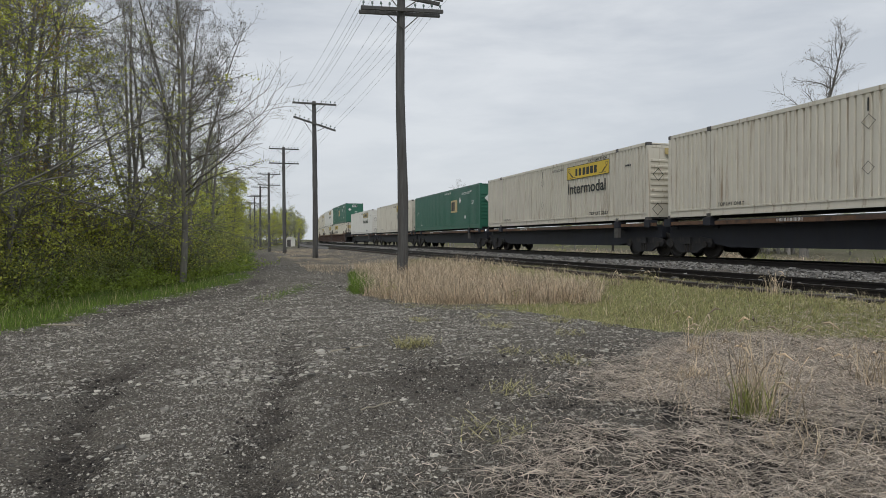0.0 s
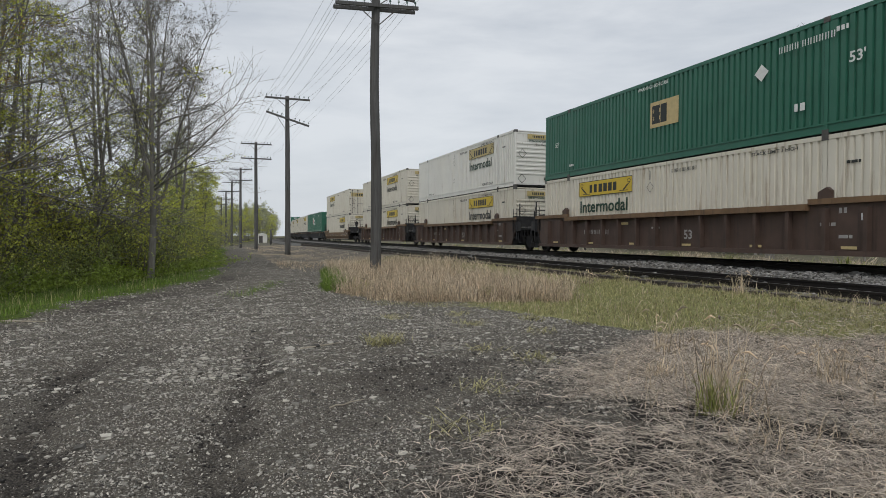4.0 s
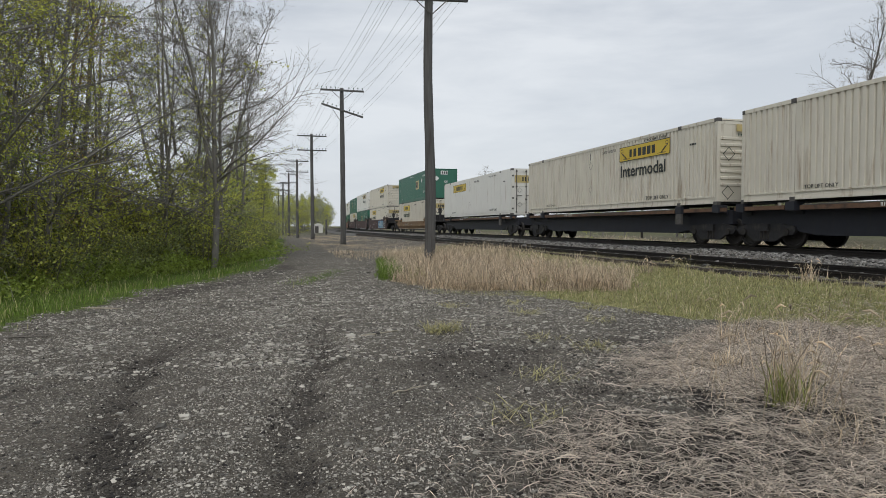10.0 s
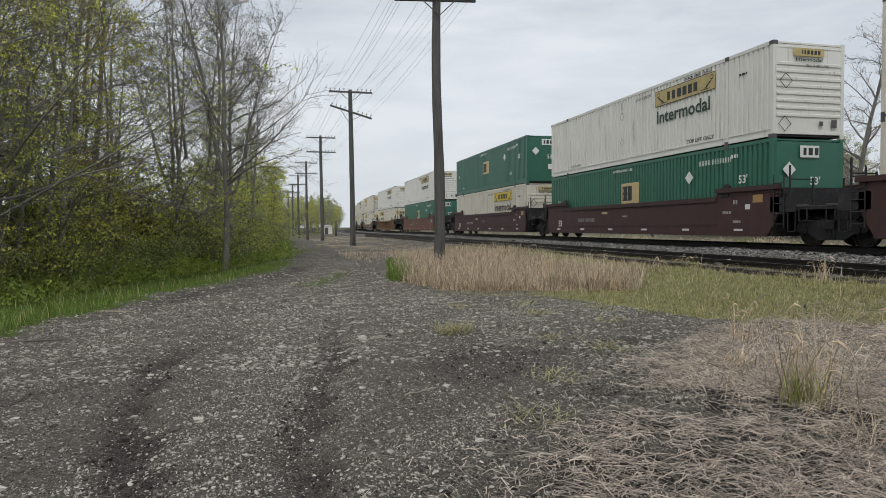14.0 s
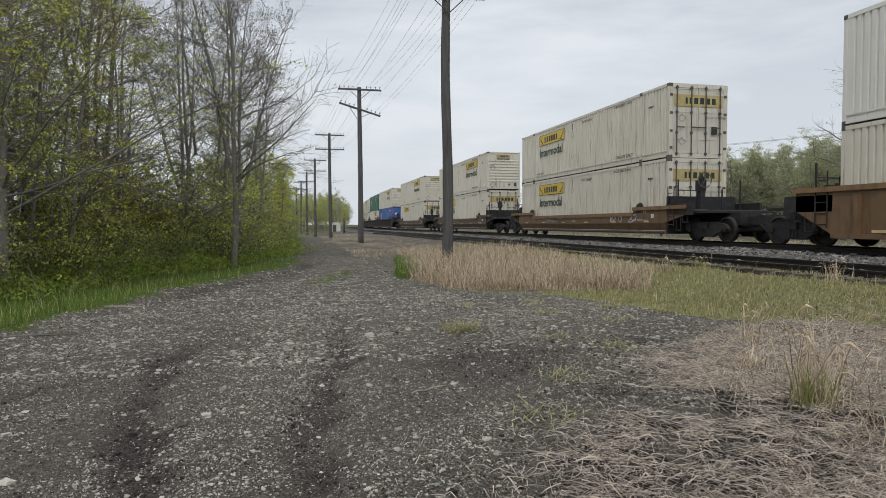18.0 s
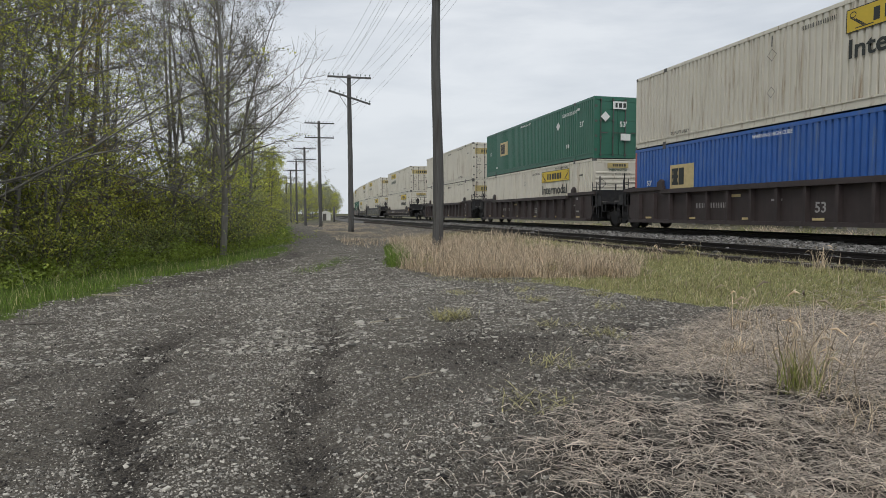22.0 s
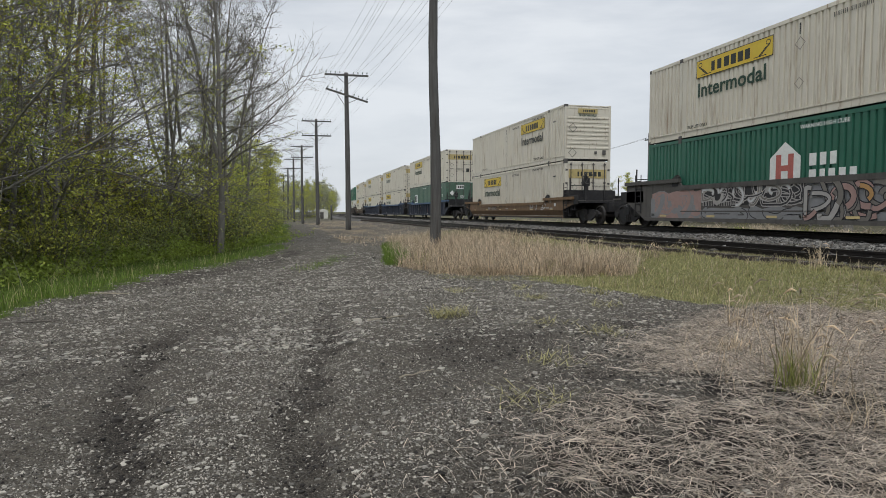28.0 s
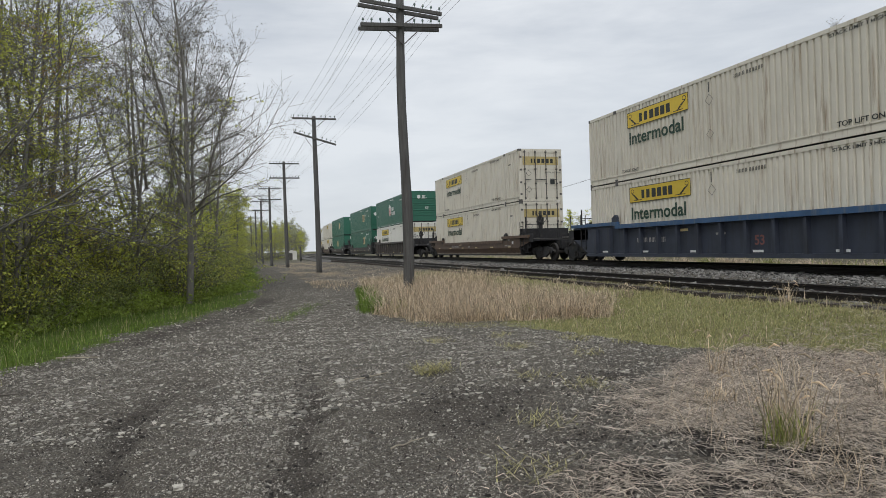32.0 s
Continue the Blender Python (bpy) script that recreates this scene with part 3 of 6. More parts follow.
def telegraph_pole(i, x, y):
    base = float(height(x, y)) - 0.3
    tall = (10.75, 11.05, 11.0, 10.6, 10.6, 10.5, 10.5, 10.2, 10.2)[i]
    pole = tagged(new("telegraph_pole"), ("weathered grey wooden telegraph pole with paired crossarms" if i == 0 else "weathered wooden telegraph pole with two crossarms of insulators"), "telegraph pole", "telegraph poles along the track")
    pole.matrix_basis = pose(x, y, base)
    top = tall - base
    g = Geo()
    rs = np.random.default_rng(30 + i)
    n = 16
    pts, rad = [], []
    for k in range(n + 1):
        s = k / n
        bend = 0.07 * math.sin(s * 5 + 1.0) * math.sin(s * math.pi) if i == 0 else 0.03 * math.sin(s * 3 + i)
        pts.append((bend, 0, s * top))
        rad.append((0.205 - 0.065 * s) * rs.uniform(0.96, 1.05))
    g.tube(pts, rad, 14)
    part("shaft", g, POLEW, pole, smooth=True)
    ARMS[i] = []
    spec = {0: [(10.25, 5, True), (9.60, -3, True)], 1: [(10.85, 0, False), (9.45, 16, False)]}.get(i, [(tall - 0.25, 0, False), (tall - 1.75, 0, False)])
    for z, tilt, double in spec:
        arm = new("crossarm_set" if double else "crossarm")
        arm.parent = pole
        arm.matrix_basis = pose(0, 0, z - base, 0, tilt, 0)
        hl = 1.52
        for dy in ((-0.22, 0.22) if double else (-0.19,)):
            g = Geo()
            g.box(-hl, dy - 0.05, -0.06, hl, dy + 0.05, 0.06)
            part("crossarm_beam" if double else "beam", g, POLEW, arm)
        for dx in np.linspace(-hl + 0.1, hl - 0.1, 10):
            if abs(dx) < 0.2:
                continue
            g = Geo()
            dy = -0.22 if double else -0.19
            g.tube([(dx, dy, 0.06), (dx, dy, 0.14), (dx, dy, 0.17), (dx, dy, 0.24)], [0.015, 0.015, 0.045, 0.03], 8)
            part("insulator", g, GLASSY, arm)
            ARMS[i].append(Vector((x, y + dy, z)) + Vector((dx * math.cos(radians(tilt)), 0, -dx * math.sin(radians(tilt)) + 0.2)))
        for sx in (-1, 1):
            g = Geo()
            g.tube([(0, -0.2, -0.7), (sx * 0.75, -0.26, -0.06)], [0.02, 0.02], 5)
            part("brace", g, STEEL, arm)
    return pole


for i, (x, y) in enumerate(POLES + FAR_POLES):
    telegraph_pole(i, x, y)


def line_wire(a, b, sag):
    g = Geo()
    pts = [Vector(a).lerp(Vector(b), s / 10) - Vector((0, 0, sag * 4 * (s / 10) * (1 - s / 10))) for s in range(11)]
    g.tube(pts, [0.0055] * 11, 4, caps=False)
    return tagged(part("telegraph_wire", g, WIRE), "thin grey line wire strung between telegraph poles", "wire", "line wires")


keep_wire = [0, 1, 2, 4, 5, 7, 8, 9, 11, 12, 14, 15]
for i in range(len(POLES) - 1):
    for k in keep_wire:
        a, b = ARMS[i], ARMS[i + 1]
        if k < len(a) and k < len(b):
            line_wire(a[k], b[k], 0.22 + 0.05 * (k % 3))
for k in keep_wire:
    a = ARMS[0][k % len(ARMS[0])]
    line_wire(a, a + Vector((0.9, -SPAN, 0.3)), 0.25)

# ---- lettering ----
SIDE_TURN = Matrix(((0, 0, -1, 0), (-1, 0, 0, 0), (0, 1, 0, 0), (0, 0, 0, 1)))
END_TURN = Matrix(((1, 0, 0, 0), (0, 0, -1, 0), (0, 1, 0, 0), (0, 0, 0, 1)))
TEXTS = {}


def text_mesh(body, mat, fat=0.02, spacing=1.0):
    """Words as a flat mesh, one unit high, with their width."""
    if (body, mat.name, fat) not in TEXTS:
        cu = bpy.data.curves.new("lettering", "FONT")
        cu.body, cu.resolution_u = body, 3
        cu.offset, cu.space_character = fat, spacing
        ob = new("lettering", cu)
        dg = bpy.context.evaluated_depsgraph_get()
        dg.update()
        me = bpy.data.meshes.new_from_object(ob.evaluated_get(dg))
        bpy.data.objects.remove(ob)
        xs, ys = [v.co.x for v in me.vertices], [v.co.y for v in me.vertices]
        x0, y0, w, h = min(xs) + fat, min(ys) + fat, max(xs) - min(xs) - 2 * fat, max(ys) - min(ys) - 2 * fat
        for v in me.vertices:
            v.co = ((v.co.x - x0) / h, (v.co.y - y0) / h, 0)
        me.materials.clear()
        me.materials.append(mat)
        TEXTS[body, mat.name, fat] = (me, w / h)
    return TEXTS[body, mat.name, fat]


def words(body, mat, parent, turn, left, z, h, width=None, out=0.006, name="lettering"):
    """Words on a side (left: the y at which they begin) or on an end (left: the x)."""
    me, aspect = text_mesh(body, mat)
    sx = (width / aspect) if width else h
    ob = new(name, me)
    ob.parent = parent
    place = Vector((-1.3 - out, left, z)) if turn is SIDE_TURN else Vector((left, -0.03 - out, z))
    ob.matrix_basis = Matrix.Translation(place) @ turn @ Matrix.Diagonal((sx, h, 1, 1))
    return ob


def bars(mat, parent, turn, left, z, h, widths, out=0.006, name="marking", gap=0.35):
    """Marks that cannot be read: short plain bars in a row."""
    g, x = Geo(), 0.0
    for w in widths:
        if 0.35 < w < 0.8 and len(widths) > 8:
            g.box(x, 0, -0.001, x + 0.17 * h, h, 0.001)
            g.box(x + (w - 0.17) * h, 0, -0.001, x + w * h, h, 0.001)
        else:
            g.box(x, 0, -0.001, x + w * h, h, 0.001)
        x += (w + gap) * h
    ob = part(name, g, mat, parent)
    place = Vector((-1.3 - out, left, z)) if turn is SIDE_TURN else Vector((left, -0.03 - out, z))
    ob.matrix_basis = Matrix.Translation(place) @ turn
    return ob


def plate(mat, parent, turn, left, z, w, h, out=0.004, name="panel", label=""):
    g = Geo()
    g.box(0, 0, -0.001, w, h, 0.001)
    ob = part(name, g, mat, parent, label)
    place = Vector((-1.3 - out, left, z)) if turn is SIDE_TURN else Vector((left, -0.03 - out, z))
    ob.matrix_basis = Matrix.Translation(place) @ turn
    return ob


def shape(mat, parent, turn, left, z, poly, out=0.006, name="emblem", label="", hole=None):
    g = Geo()
    if hole:
        k = len(poly)
        g.v = [(x, y, 0) for x, y in poly] + [(x, y, 0) for x, y in hole]
        g.f = [(i, (i + 1) % k, k + (i + 1) % k, k + i) for i in range(k)]
    else:
        g.face(*[(x, y, 0) for x, y in poly])
    ob = part(name, g, mat, parent, label)
    place = Vector((-1.3 - out, left, z)) if turn is SIDE_TURN else Vector((left, -0.03 - out, z))
    ob.matrix_basis = Matrix.Translation(place) @ turn
    return ob


def diamond(mat, parent, turn, left, z, r, filled=False):
    poly = [(0, -r), (r, 0), (0, r), (-r, 0)]
    inner = None if filled else [(0, -0.86 * r), (0.86 * r, 0), (0, 0.86 * r), (-0.86 * r, 0)]
    return shape(mat, parent, turn, left, z, poly, name="hazard_diamond", hole=inner)


# ---- 53-foot containers ----
CL, CW, CH = 16.15, 1.3, 2.9
POSTS = (2.03, 14.12)


def corrugation(y0, y1, pitch, land, depth):
    """The outline of a corrugated wall along y: pairs of y and depth."""
    out, y = [(y0, 0.0)], y0 + land / 2
    s = (pitch - land) * 0.19
    while y + pitch - land < y1 - land / 3:
        out += [(y, 0.0), (y + s, depth), (y + pitch - land - s, depth), (y + pitch - land, 0.0)]
        y += pitch
    return out + [(y1, 0.0)]


def profile_wall(g, outline, x, z0, z1):
    n = len(g.v)
    for y, d in outline:
        g.v += [(x + d, y, z0), (x + d, y, z1)]
    for i in range(len(outline) - 1):
        a = n + 2 * i
        g.f.append((a, a + 1, a + 3, a + 2))


SHARED = {}


def shared(key, build, mat):
    if (key, mat.name) not in SHARED:
        g = Geo()
        build(g)
        SHARED[key, mat.name] = mesh_of(key, g, mat)
    return SHARED[key, mat.name]


def wall_geo(pitch, land, depth):
    def build(g):
        for a, b in ((0.10, POSTS[0] - 0.07), (POSTS[0] + 0.07, POSTS[1] - 0.07), (POSTS[1] + 0.07, CL - 0.10)):
            profile_wall(g, corrugation(a, b, pitch, land, depth), -CW + 0.012, 0.29, CH - 0.10)
    return build


def flat_wall(g):
    y = 0.10
    edges = [0.10, 1.96, 2.1] + list(np.linspace(2.1, 14.05, 11)[1:]) + [14.19, 16.05]
    for a, b in zip(edges[:-1], edges[1:]):
        g.box(-CW + 0.004, a + 0.006, 0.20, -CW + 0.03, b - 0.006, CH - 0.1)


def make_container(code):
    """One 53-foot container with its near end at y = 0 and its visible side at x = -1.3."""
    kind, end = code[0], code[1]
    mark_y = {"Er": 5.9, "Esm": 6.6}.get(code)
    paint = {"J": CREAM, "K": CREAM, "W": WHITEP, "S": WHITEP, "E": GREEN, "H": GREEN, "B": BLUE, "G": GREEN2}[kind]
    word = {"J": "cream corrugated container with yellow logo panel", "K": "cream corrugated container with a large yellow panel", "W": "white corrugated container with a logo panel", "S": "white smooth-sided container with yellow logo panel",
            "E": "dark green container with tan square logo", "H": "green corrugated container with white house emblem", "B": "blue container with red corner posts",
            "G": "faded green container with wide upright ribs"}[kind]
    tail = {"f": ", ribbed front end showing", "r": ", ribbed front end showing", "s": ", smooth end showing", "d": ", locked doors showing"}[end]
    c = tagged(new("shipping_container"), word + tail, "container", "containers on the train")
    wall = shared("side_flat", flat_wall, paint) if kind == "S" else shared("side_wide" if kind == "G" else "side", wall_geo(0.62, 0.50, -0.03) if kind == "G" else wall_geo(0.214, 0.125, 0.05), paint)
    part("side_wall", wall, paint, c)
    part("far_side_wall", shared("far_side", lambda g: (g.box(CW - 0.04, 0.1, 0.15, CW, CL - 0.1, CH - 0.1), g.box(-CW + 0.1, CL - 0.06, 0.15, CW - 0.1, CL - 0.02, CH - 0.1)), paint), paint, c)
    part("roof", shared("roof", lambda g: g.box(-CW + 0.04, 0.04, CH - 0.07, CW - 0.04, CL - 0.04, CH - 0.02), paint), paint, c)
    part("floor", shared("floor", lambda g: (g.box(-CW + 0.05, 0.05, 0.05, CW - 0.05, CL - 0.05, 0.14), g.box(-CW + 0.075, 0.1, 0.15, -CW + 0.10, CL - 0.1, CH - 0.08)), GRIME), GRIME, c)
    for sx in (-1, 1):
        if sx > 0:
            part("far_corner_post", shared("far_post", lambda g: (g.box(CW - 0.12, 0.0, 0.0, CW, 0.11, CH), g.box(CW - 0.12, CL - 0.11, 0.0, CW, CL, CH)), REDP if kind == "B" else paint), paint, c)
            continue
        x0, x1 = sorted((sx * CW, sx * (CW - 0.07)))
        part("top_rail", shared("top_rail%d" % sx, lambda g: g.box(x0, 0.1, CH - 0.11, x1, CL - 0.1, CH), paint), paint, c)
        part("bottom_rail", shared("bottom_rail%d" % sx, lambda g: (g.box(x0 + 0.02, 0.1, 0.05, x1, CL - 0.1, 0.30), g.box(x0 - 0.004, 0.1, 0.255, x0 + 0.02, CL - 0.1, 0.30), g.box(x0, 0.1, 0.05, x0 + 0.02, CL - 0.1, 0.11)), paint), paint, c)
        for y0, y1 in ((0.0, 0.11), (CL - 0.11, CL)):
            part("corner_post", shared("post%d%.1f" % (sx, y0), lambda g: g.box(*((sx * CW if sx < 0 else CW - 0.12), y0, 0.12, (sx * CW + 0.12 if sx < 0 else CW), y1, CH - 0.12)), REDP if kind == "B" else paint), REDP if kind == "B" else paint, c)
            part("corner_casting", shared("cast%.1f" % y0, lambda g: [g.box(-CW - 0.004, y0 - 0.004, z, -CW + 0.16, y1 + 0.06 if y0 == 0 else y1 + 0.004, z + 0.12) for z in (0.0, CH - 0.12)], STEEL if kind in "JWSK" else paint), paint, c)
    for y in POSTS:
        part("mid_post", shared("mid_post%.1f" % y, lambda g: g.box(-CW - 0.002, y - 0.055, 0.0, -CW + 0.06, y + 0.055, CH), paint), paint, c)
        part("lift_casting", shared("lift%.1f" % y, lambda g: [g.box(-CW - 0.012, y - 0.09, z, -CW + 0.1, y + 0.09, z + 0.135) for z in (-0.005, CH - 0.13)], STEEL), STEEL, c)
    ink = INK if kind in "JWSK" else LETTER
    # near end
    if end in "fr":
        e = part("end_wall", shared("end_wall", lambda g: (g.box(-CW + 0.1, 0.02, 0.12, CW - 0.1, 0.06, CH - 0.1)), paint), paint, c)
        for k in range(8):
            z = 0.62 + k * 0.22
            part("end_rib", shared("end_rib%d" % k, lambda g: g.prism([(0.03, z), (-0.012, z + 0.03), (-0.012, z + 0.10), (0.03, z + 0.13)], -CW + 0.13, CW - 0.13, "x"), paint), paint, e)
        part("gap_line", shared("end_frame", lambda g: (g.box(-CW + 0.1, 0.005, CH - 0.2, CW - 0.1, 0.03, CH - 0.1), g.box(-CW + 0.1, 0.005, 0.12, CW - 0.1, 0.03, 0.2)), paint), paint, e)
    elif end == "s":
        e = part("end_wall", shared("end_smooth", lambda g: g.box(-CW + 0.1, 0.0, 0.12, CW - 0.1, 0.05, CH - 0.1), paint), paint, c)
    else:
        e = part("door_frame", shared("door_frame", lambda g: (g.box(-CW + 0.1, 0.01, 0.02, CW - 0.1, 0.08, 0.18), g.box(-CW + 0.1, 0.01, CH - 0.16, CW - 0.1, 0.08, CH)), paint), paint, c)
        for sx in (-1, 1):
            x0, x1 = (-1.18, -0.012) if sx < 0 else (0.012, 1.18)
            d = part("door", shared("door%d" % sx, lambda g: (g.box(x0, 0.03, 0.19, x1, 0.07, CH - 0.17), g.box(x0, 0.012, 0.19, x0 + 0.06, 0.03, CH - 0.17), g.box(x1 - 0.06, 0.012, 0.19, x1, 0.03, CH - 0.17),
                     *[g.box(x0 + 0.06, 0.016, z, x1 - 0.06, 0.03, z + 0.05) for z in (0.19, 0.72, 1.25, 1.78, 2.31, 2.68)]), paint), paint, c)
            for rx in (0.22, 0.86):
                x = x0 + rx if sx < 0 else x1 - rx
                part("lock_rod", shared("rod%.2f" % x, lambda g: g.cyl((x, -0.02, 0.1), (x, -0.02, CH - 0.08), 0.024, 8), STEEL), STEEL, d)
                part("handle", shared("hand%.2f" % x, lambda g: (g.box(x - 0.02, -0.05, 1.18, x + 0.34 * sx * -1 if sx > 0 else x + 0.34, -0.03, 1.22) if sx < 0 else g.box(x - 0.34, -0.05, 1.18, x + 0.02, -0.03, 1.22)), STEEL), STEEL, d)
                part("rod_guide", shared("guide%.2f" % x, lambda g: [g.box(x - 0.05, -0.045, z, x + 0.05, 0.012, z + 0.07) for z in (0.14, 0.95, 1.75, CH - 0.2)], STEEL), STEEL, d)
            x = -1.2 if sx < 0 else 1.2
            part("hinge", shared("hinge%d" % sx, lambda g: [g.box(x - 0.06, -0.01, z, x + 0.06, 0.015, z + 0.1) for z in (0.35, 1.0, 1.7, 2.4)], STEEL), STEEL, d)
    # marks
    if kind in "JWSK":
        y = 13.25 if end == "d" else 6.15
        worn = code in ("Wf", "Jr")
        p = plate(FADED if worn else YELLOW, c, SIDE_TURN, y, 2.01, 3.55, 0.60, 0.006, "logo_panel", "framed logo panel")
        rim = Geo()
        for a in ((0, 0, 3.55, 0.022), (0, 0.578, 3.55, 0.6), (0, 0.022, 0.022, 0.578), (3.528, 0.022, 3.55, 0.578)):
            rim.box(a[0], a[1], 0.001, a[2], a[3], 0.004)
        part("panel_rim", rim, INK, p)
        bar = Geo()
        x = 0.78
        for w in (0.17, 0.20, 0.24, 0.24, 0.24, 0.22):
            bar.box(x, 0.13, 0.001, x + w, 0.45, 0.004)
            x += w + (0.13 if w < 0.22 else 0.08)
        part("brand_block", bar, INK, p, "plain dark bars in place of a brand name")
        for base, d in ((0.07, 1), (3.48, -1)):
            scroll = Geo()
            ribbon(scroll, [(base + d * (0.13 + 0.09 * math.cos(q * 0.6)), 0.44 + 0.07 * math.sin(q * 0.6)) for q in range(11)], 0.012)
            for k in range(4):
                ribbon(scroll, [(base + d * (0.05 + 0.055 * k), 0.38 - 0.02 * k), (base + d * (0.42 + 0.03 * k), 0.10)], 0.008)
            ribbon(scroll, [(base + d * 0.2, 0.085), (base + d * 0.72, 0.085)], 0.012)
            part("scroll_mark", scroll, INK, p, at=pose(0, 0, 0.003))
        if kind in "JW":
            words("Intermodal", INKG if end == "d" or kind == "W" else INK, c, SIDE_TURN, y - 0.12, 1.36, 0.46, 3.15, 0.008)
        words("TOP LIFT ONLY", INK, c, SIDE_TURN, 4.15, 0.34, 0.13, 1.5, 0.007)
        words("TOP LIFT ONLY", INK, c, SIDE_TURN, 13.7, 0.34, 0.10, 1.1, 0.007)
        words("STACK LIMIT 3 HIGH", INK, c, SIDE_TURN, 4.3, 2.64, 0.09, 1.5, 0.007)
        bars(INK, c, SIDE_TURN, 7.6, 2.5, 0.12, (0.6, 0.6, 0.6, 0.6, 0, 0.6, 0.6, 0.6, 0.6, 0.6, 0.6), 0.007, "serial_marking")
        bars(INK, c, SIDE_TURN, 1.45, 2.14, 0.07, (1.4, 2.2, 0.9), 0.007)
        diamond(RING, c, SIDE_TURN, 8.7, 1.0, 0.17)
        diamond(RING, c, SIDE_TURN, 8.7, 2.1, 0.19)
        bars(INK, c, SIDE_TURN, 8.73, 2.35, 0.32, (0.12,), 0.007)
        if end == "d":
            p = plate(FADED, c, END_TURN, -1.08, 2.02, 2.16, 0.46, -0.039, "end_logo_panel", "yellow logo panel across the doors")
            bars(INK, p, SIDE_TURN, 0, 0, 0.24, (0.4, 0.5, 0.75, 0.75, 0.75, 0.7)).matrix_basis = pose(0.5, 0.1, 0.003)
            bars(INK, c, END_TURN, 0.25, 1.55, 0.09, (0.7, 0.7, 0.7, 0.7, 0, 0.7, 0.7, 0.7, 0.7, 0.7, 0.7), 0.012)
            bars(INK, c, END_TURN, 0.55, 0.95, 0.30, (0.9,), 0.012)
            diamond(INK, c, END_TURN, -0.75, 1.55, 0.17)
            diamond(INK, c, END_TURN, -0.75, 0.65, 0.17)
        elif end == "f":
            p = plate(FADED, c, END_TURN, -0.6, 2.46, 1.1, 0.24, 0.012, "end_logo_panel", "small yellow logo panel")
            bars(INK, p, SIDE_TURN, 0, 0, 0.12, (0.4, 0.5, 0.75, 0.75, 0.75, 0.7)).matrix_basis = pose(0.28, 0.06, 0.003)
            words("Intermodal", INKG, c, END_TURN, -0.52, 2.31, 0.11, 0.95, 0.012)
            bars(INK, c, END_TURN, -0.2, 2.13, 0.08, (0.7, 0.7, 0.7, 0.7, 0, 0.7, 0.7, 0.7, 0.7, 0.7, 0.7), 0.05)
            diamond(INK, c, END_TURN, -0.9, 1.7, 0.24).location.y -= 0.03
            diamond(INK, c, END_TURN, -0.9, 0.42, 0.24)
            bars(STEEL, c, END_TURN, 0.35, 0.38, 0.14, (1.0,), 0.012, "data_plate")
            bars(STEEL, c, END_TURN, 0.8, 0.33, 0.25, (0.8,), 0.012, "data_plate")
    elif kind in "EGB":
        y = {"E": 8.73 if end != "d" else 13.2, "G": 13.3, "B": 13.7}[kind]
        y = mark_y or y
        p = plate(LETTER if kind == "G" else TAN, c, SIDE_TURN, y, 1.22, 1.42, 0.88, 0.036 if kind == "G" else 0.006, "logo_panel", "square logo panel")
        bars(INK, p, SIDE_TURN, 0, 0, 0.62, (0.10, 0.42, 0.0, 0.5), gap=0.06).matrix_basis = pose(0.1, 0.13, 0.003)
        for k, zz in enumerate((0.13, 0.38, 0.63)):
            bars(INK, p, SIDE_TURN, 0, 0, 0.12, (3.2,)).matrix_basis = pose(0.12, zz, 0.004)
        diamond(LETTER, c, SIDE_TURN, 4.0 if y > 7 else 3.9, 2.0, 0.24, True)
        words("WARNING HIGH CUBE", LETTER, c, SIDE_TURN, 9.4 if y > 6 else 7.4, 2.6, 0.11, 1.6, 0.036)
        words("53'", LETTER, c, SIDE_TURN, 1.4, 1.62, 0.26, None, 0.036)
        words("53'", LETTER, c, SIDE_TURN, 15.2, 1.4, 0.2, None, 0.036)
        bars(LETTER, c, SIDE_TURN, 3.4, 2.35, 0.17, (0.6, 0.6, 0.6, 0.6, 0, 0.6, 0.6, 0.6, 0.6, 0.6, 0.6), 0.036, "serial_marking")
        bars(LETTER, c, SIDE_TURN, 1.75, 2.45, 0.12, (0.7, 0.7, 0.5), 0.036)
        bars(LETTER, c, SIDE_TURN, 2.9, 0.72, 0.2, (0.5, 0.7), 0.036)
        bars(LETTER, c, SIDE_TURN, 14.0, 0.45, 0.09, (1, 1, 1), 0.036)
        p = plate(LETTER if kind != "B" else BLUE, c, END_TURN, -0.35, 2.32, 0.7, 0.36, 0.02, "end_logo_panel")
        bars(INK, p, SIDE_TURN, 0, 0, 0.22, (0.5, 0.7, 0.6)).matrix_basis = pose(0.12, 0.07, 0.003)
        diamond(LETTER, c, END_TURN, -0.75, 1.95, 0.24, True).location.y -= 0.03
        words("53'" if kind != "B" else "53", LETTER, c, END_TURN, 0.0, 1.5, 0.24, None, 0.05)
        bars(LETTER, c, END_TURN, 0.05, 0.85, 0.32, (1.6,), 0.05)
        bars(LETTER, c, END_TURN, 0.9, 1.1, 0.1, (1, 1), 0.05)
    else:
        y = 9.7 if end == "f" else 9.4
        house = [(0, 0), (1.15, 0), (1.15, 0.85), (0.575, 1.3), (0, 0.85)] if end == "f" else [(0.1, 0.3), (0.6, 0), (1.1, 0.3), (1.1, 1.0), (0.6, 1.3), (0.1, 1.0)]
        shape(LETTER, c, SIDE_TURN, y, 1.0, house, 0.007, "house_emblem", "white house-shaped emblem")
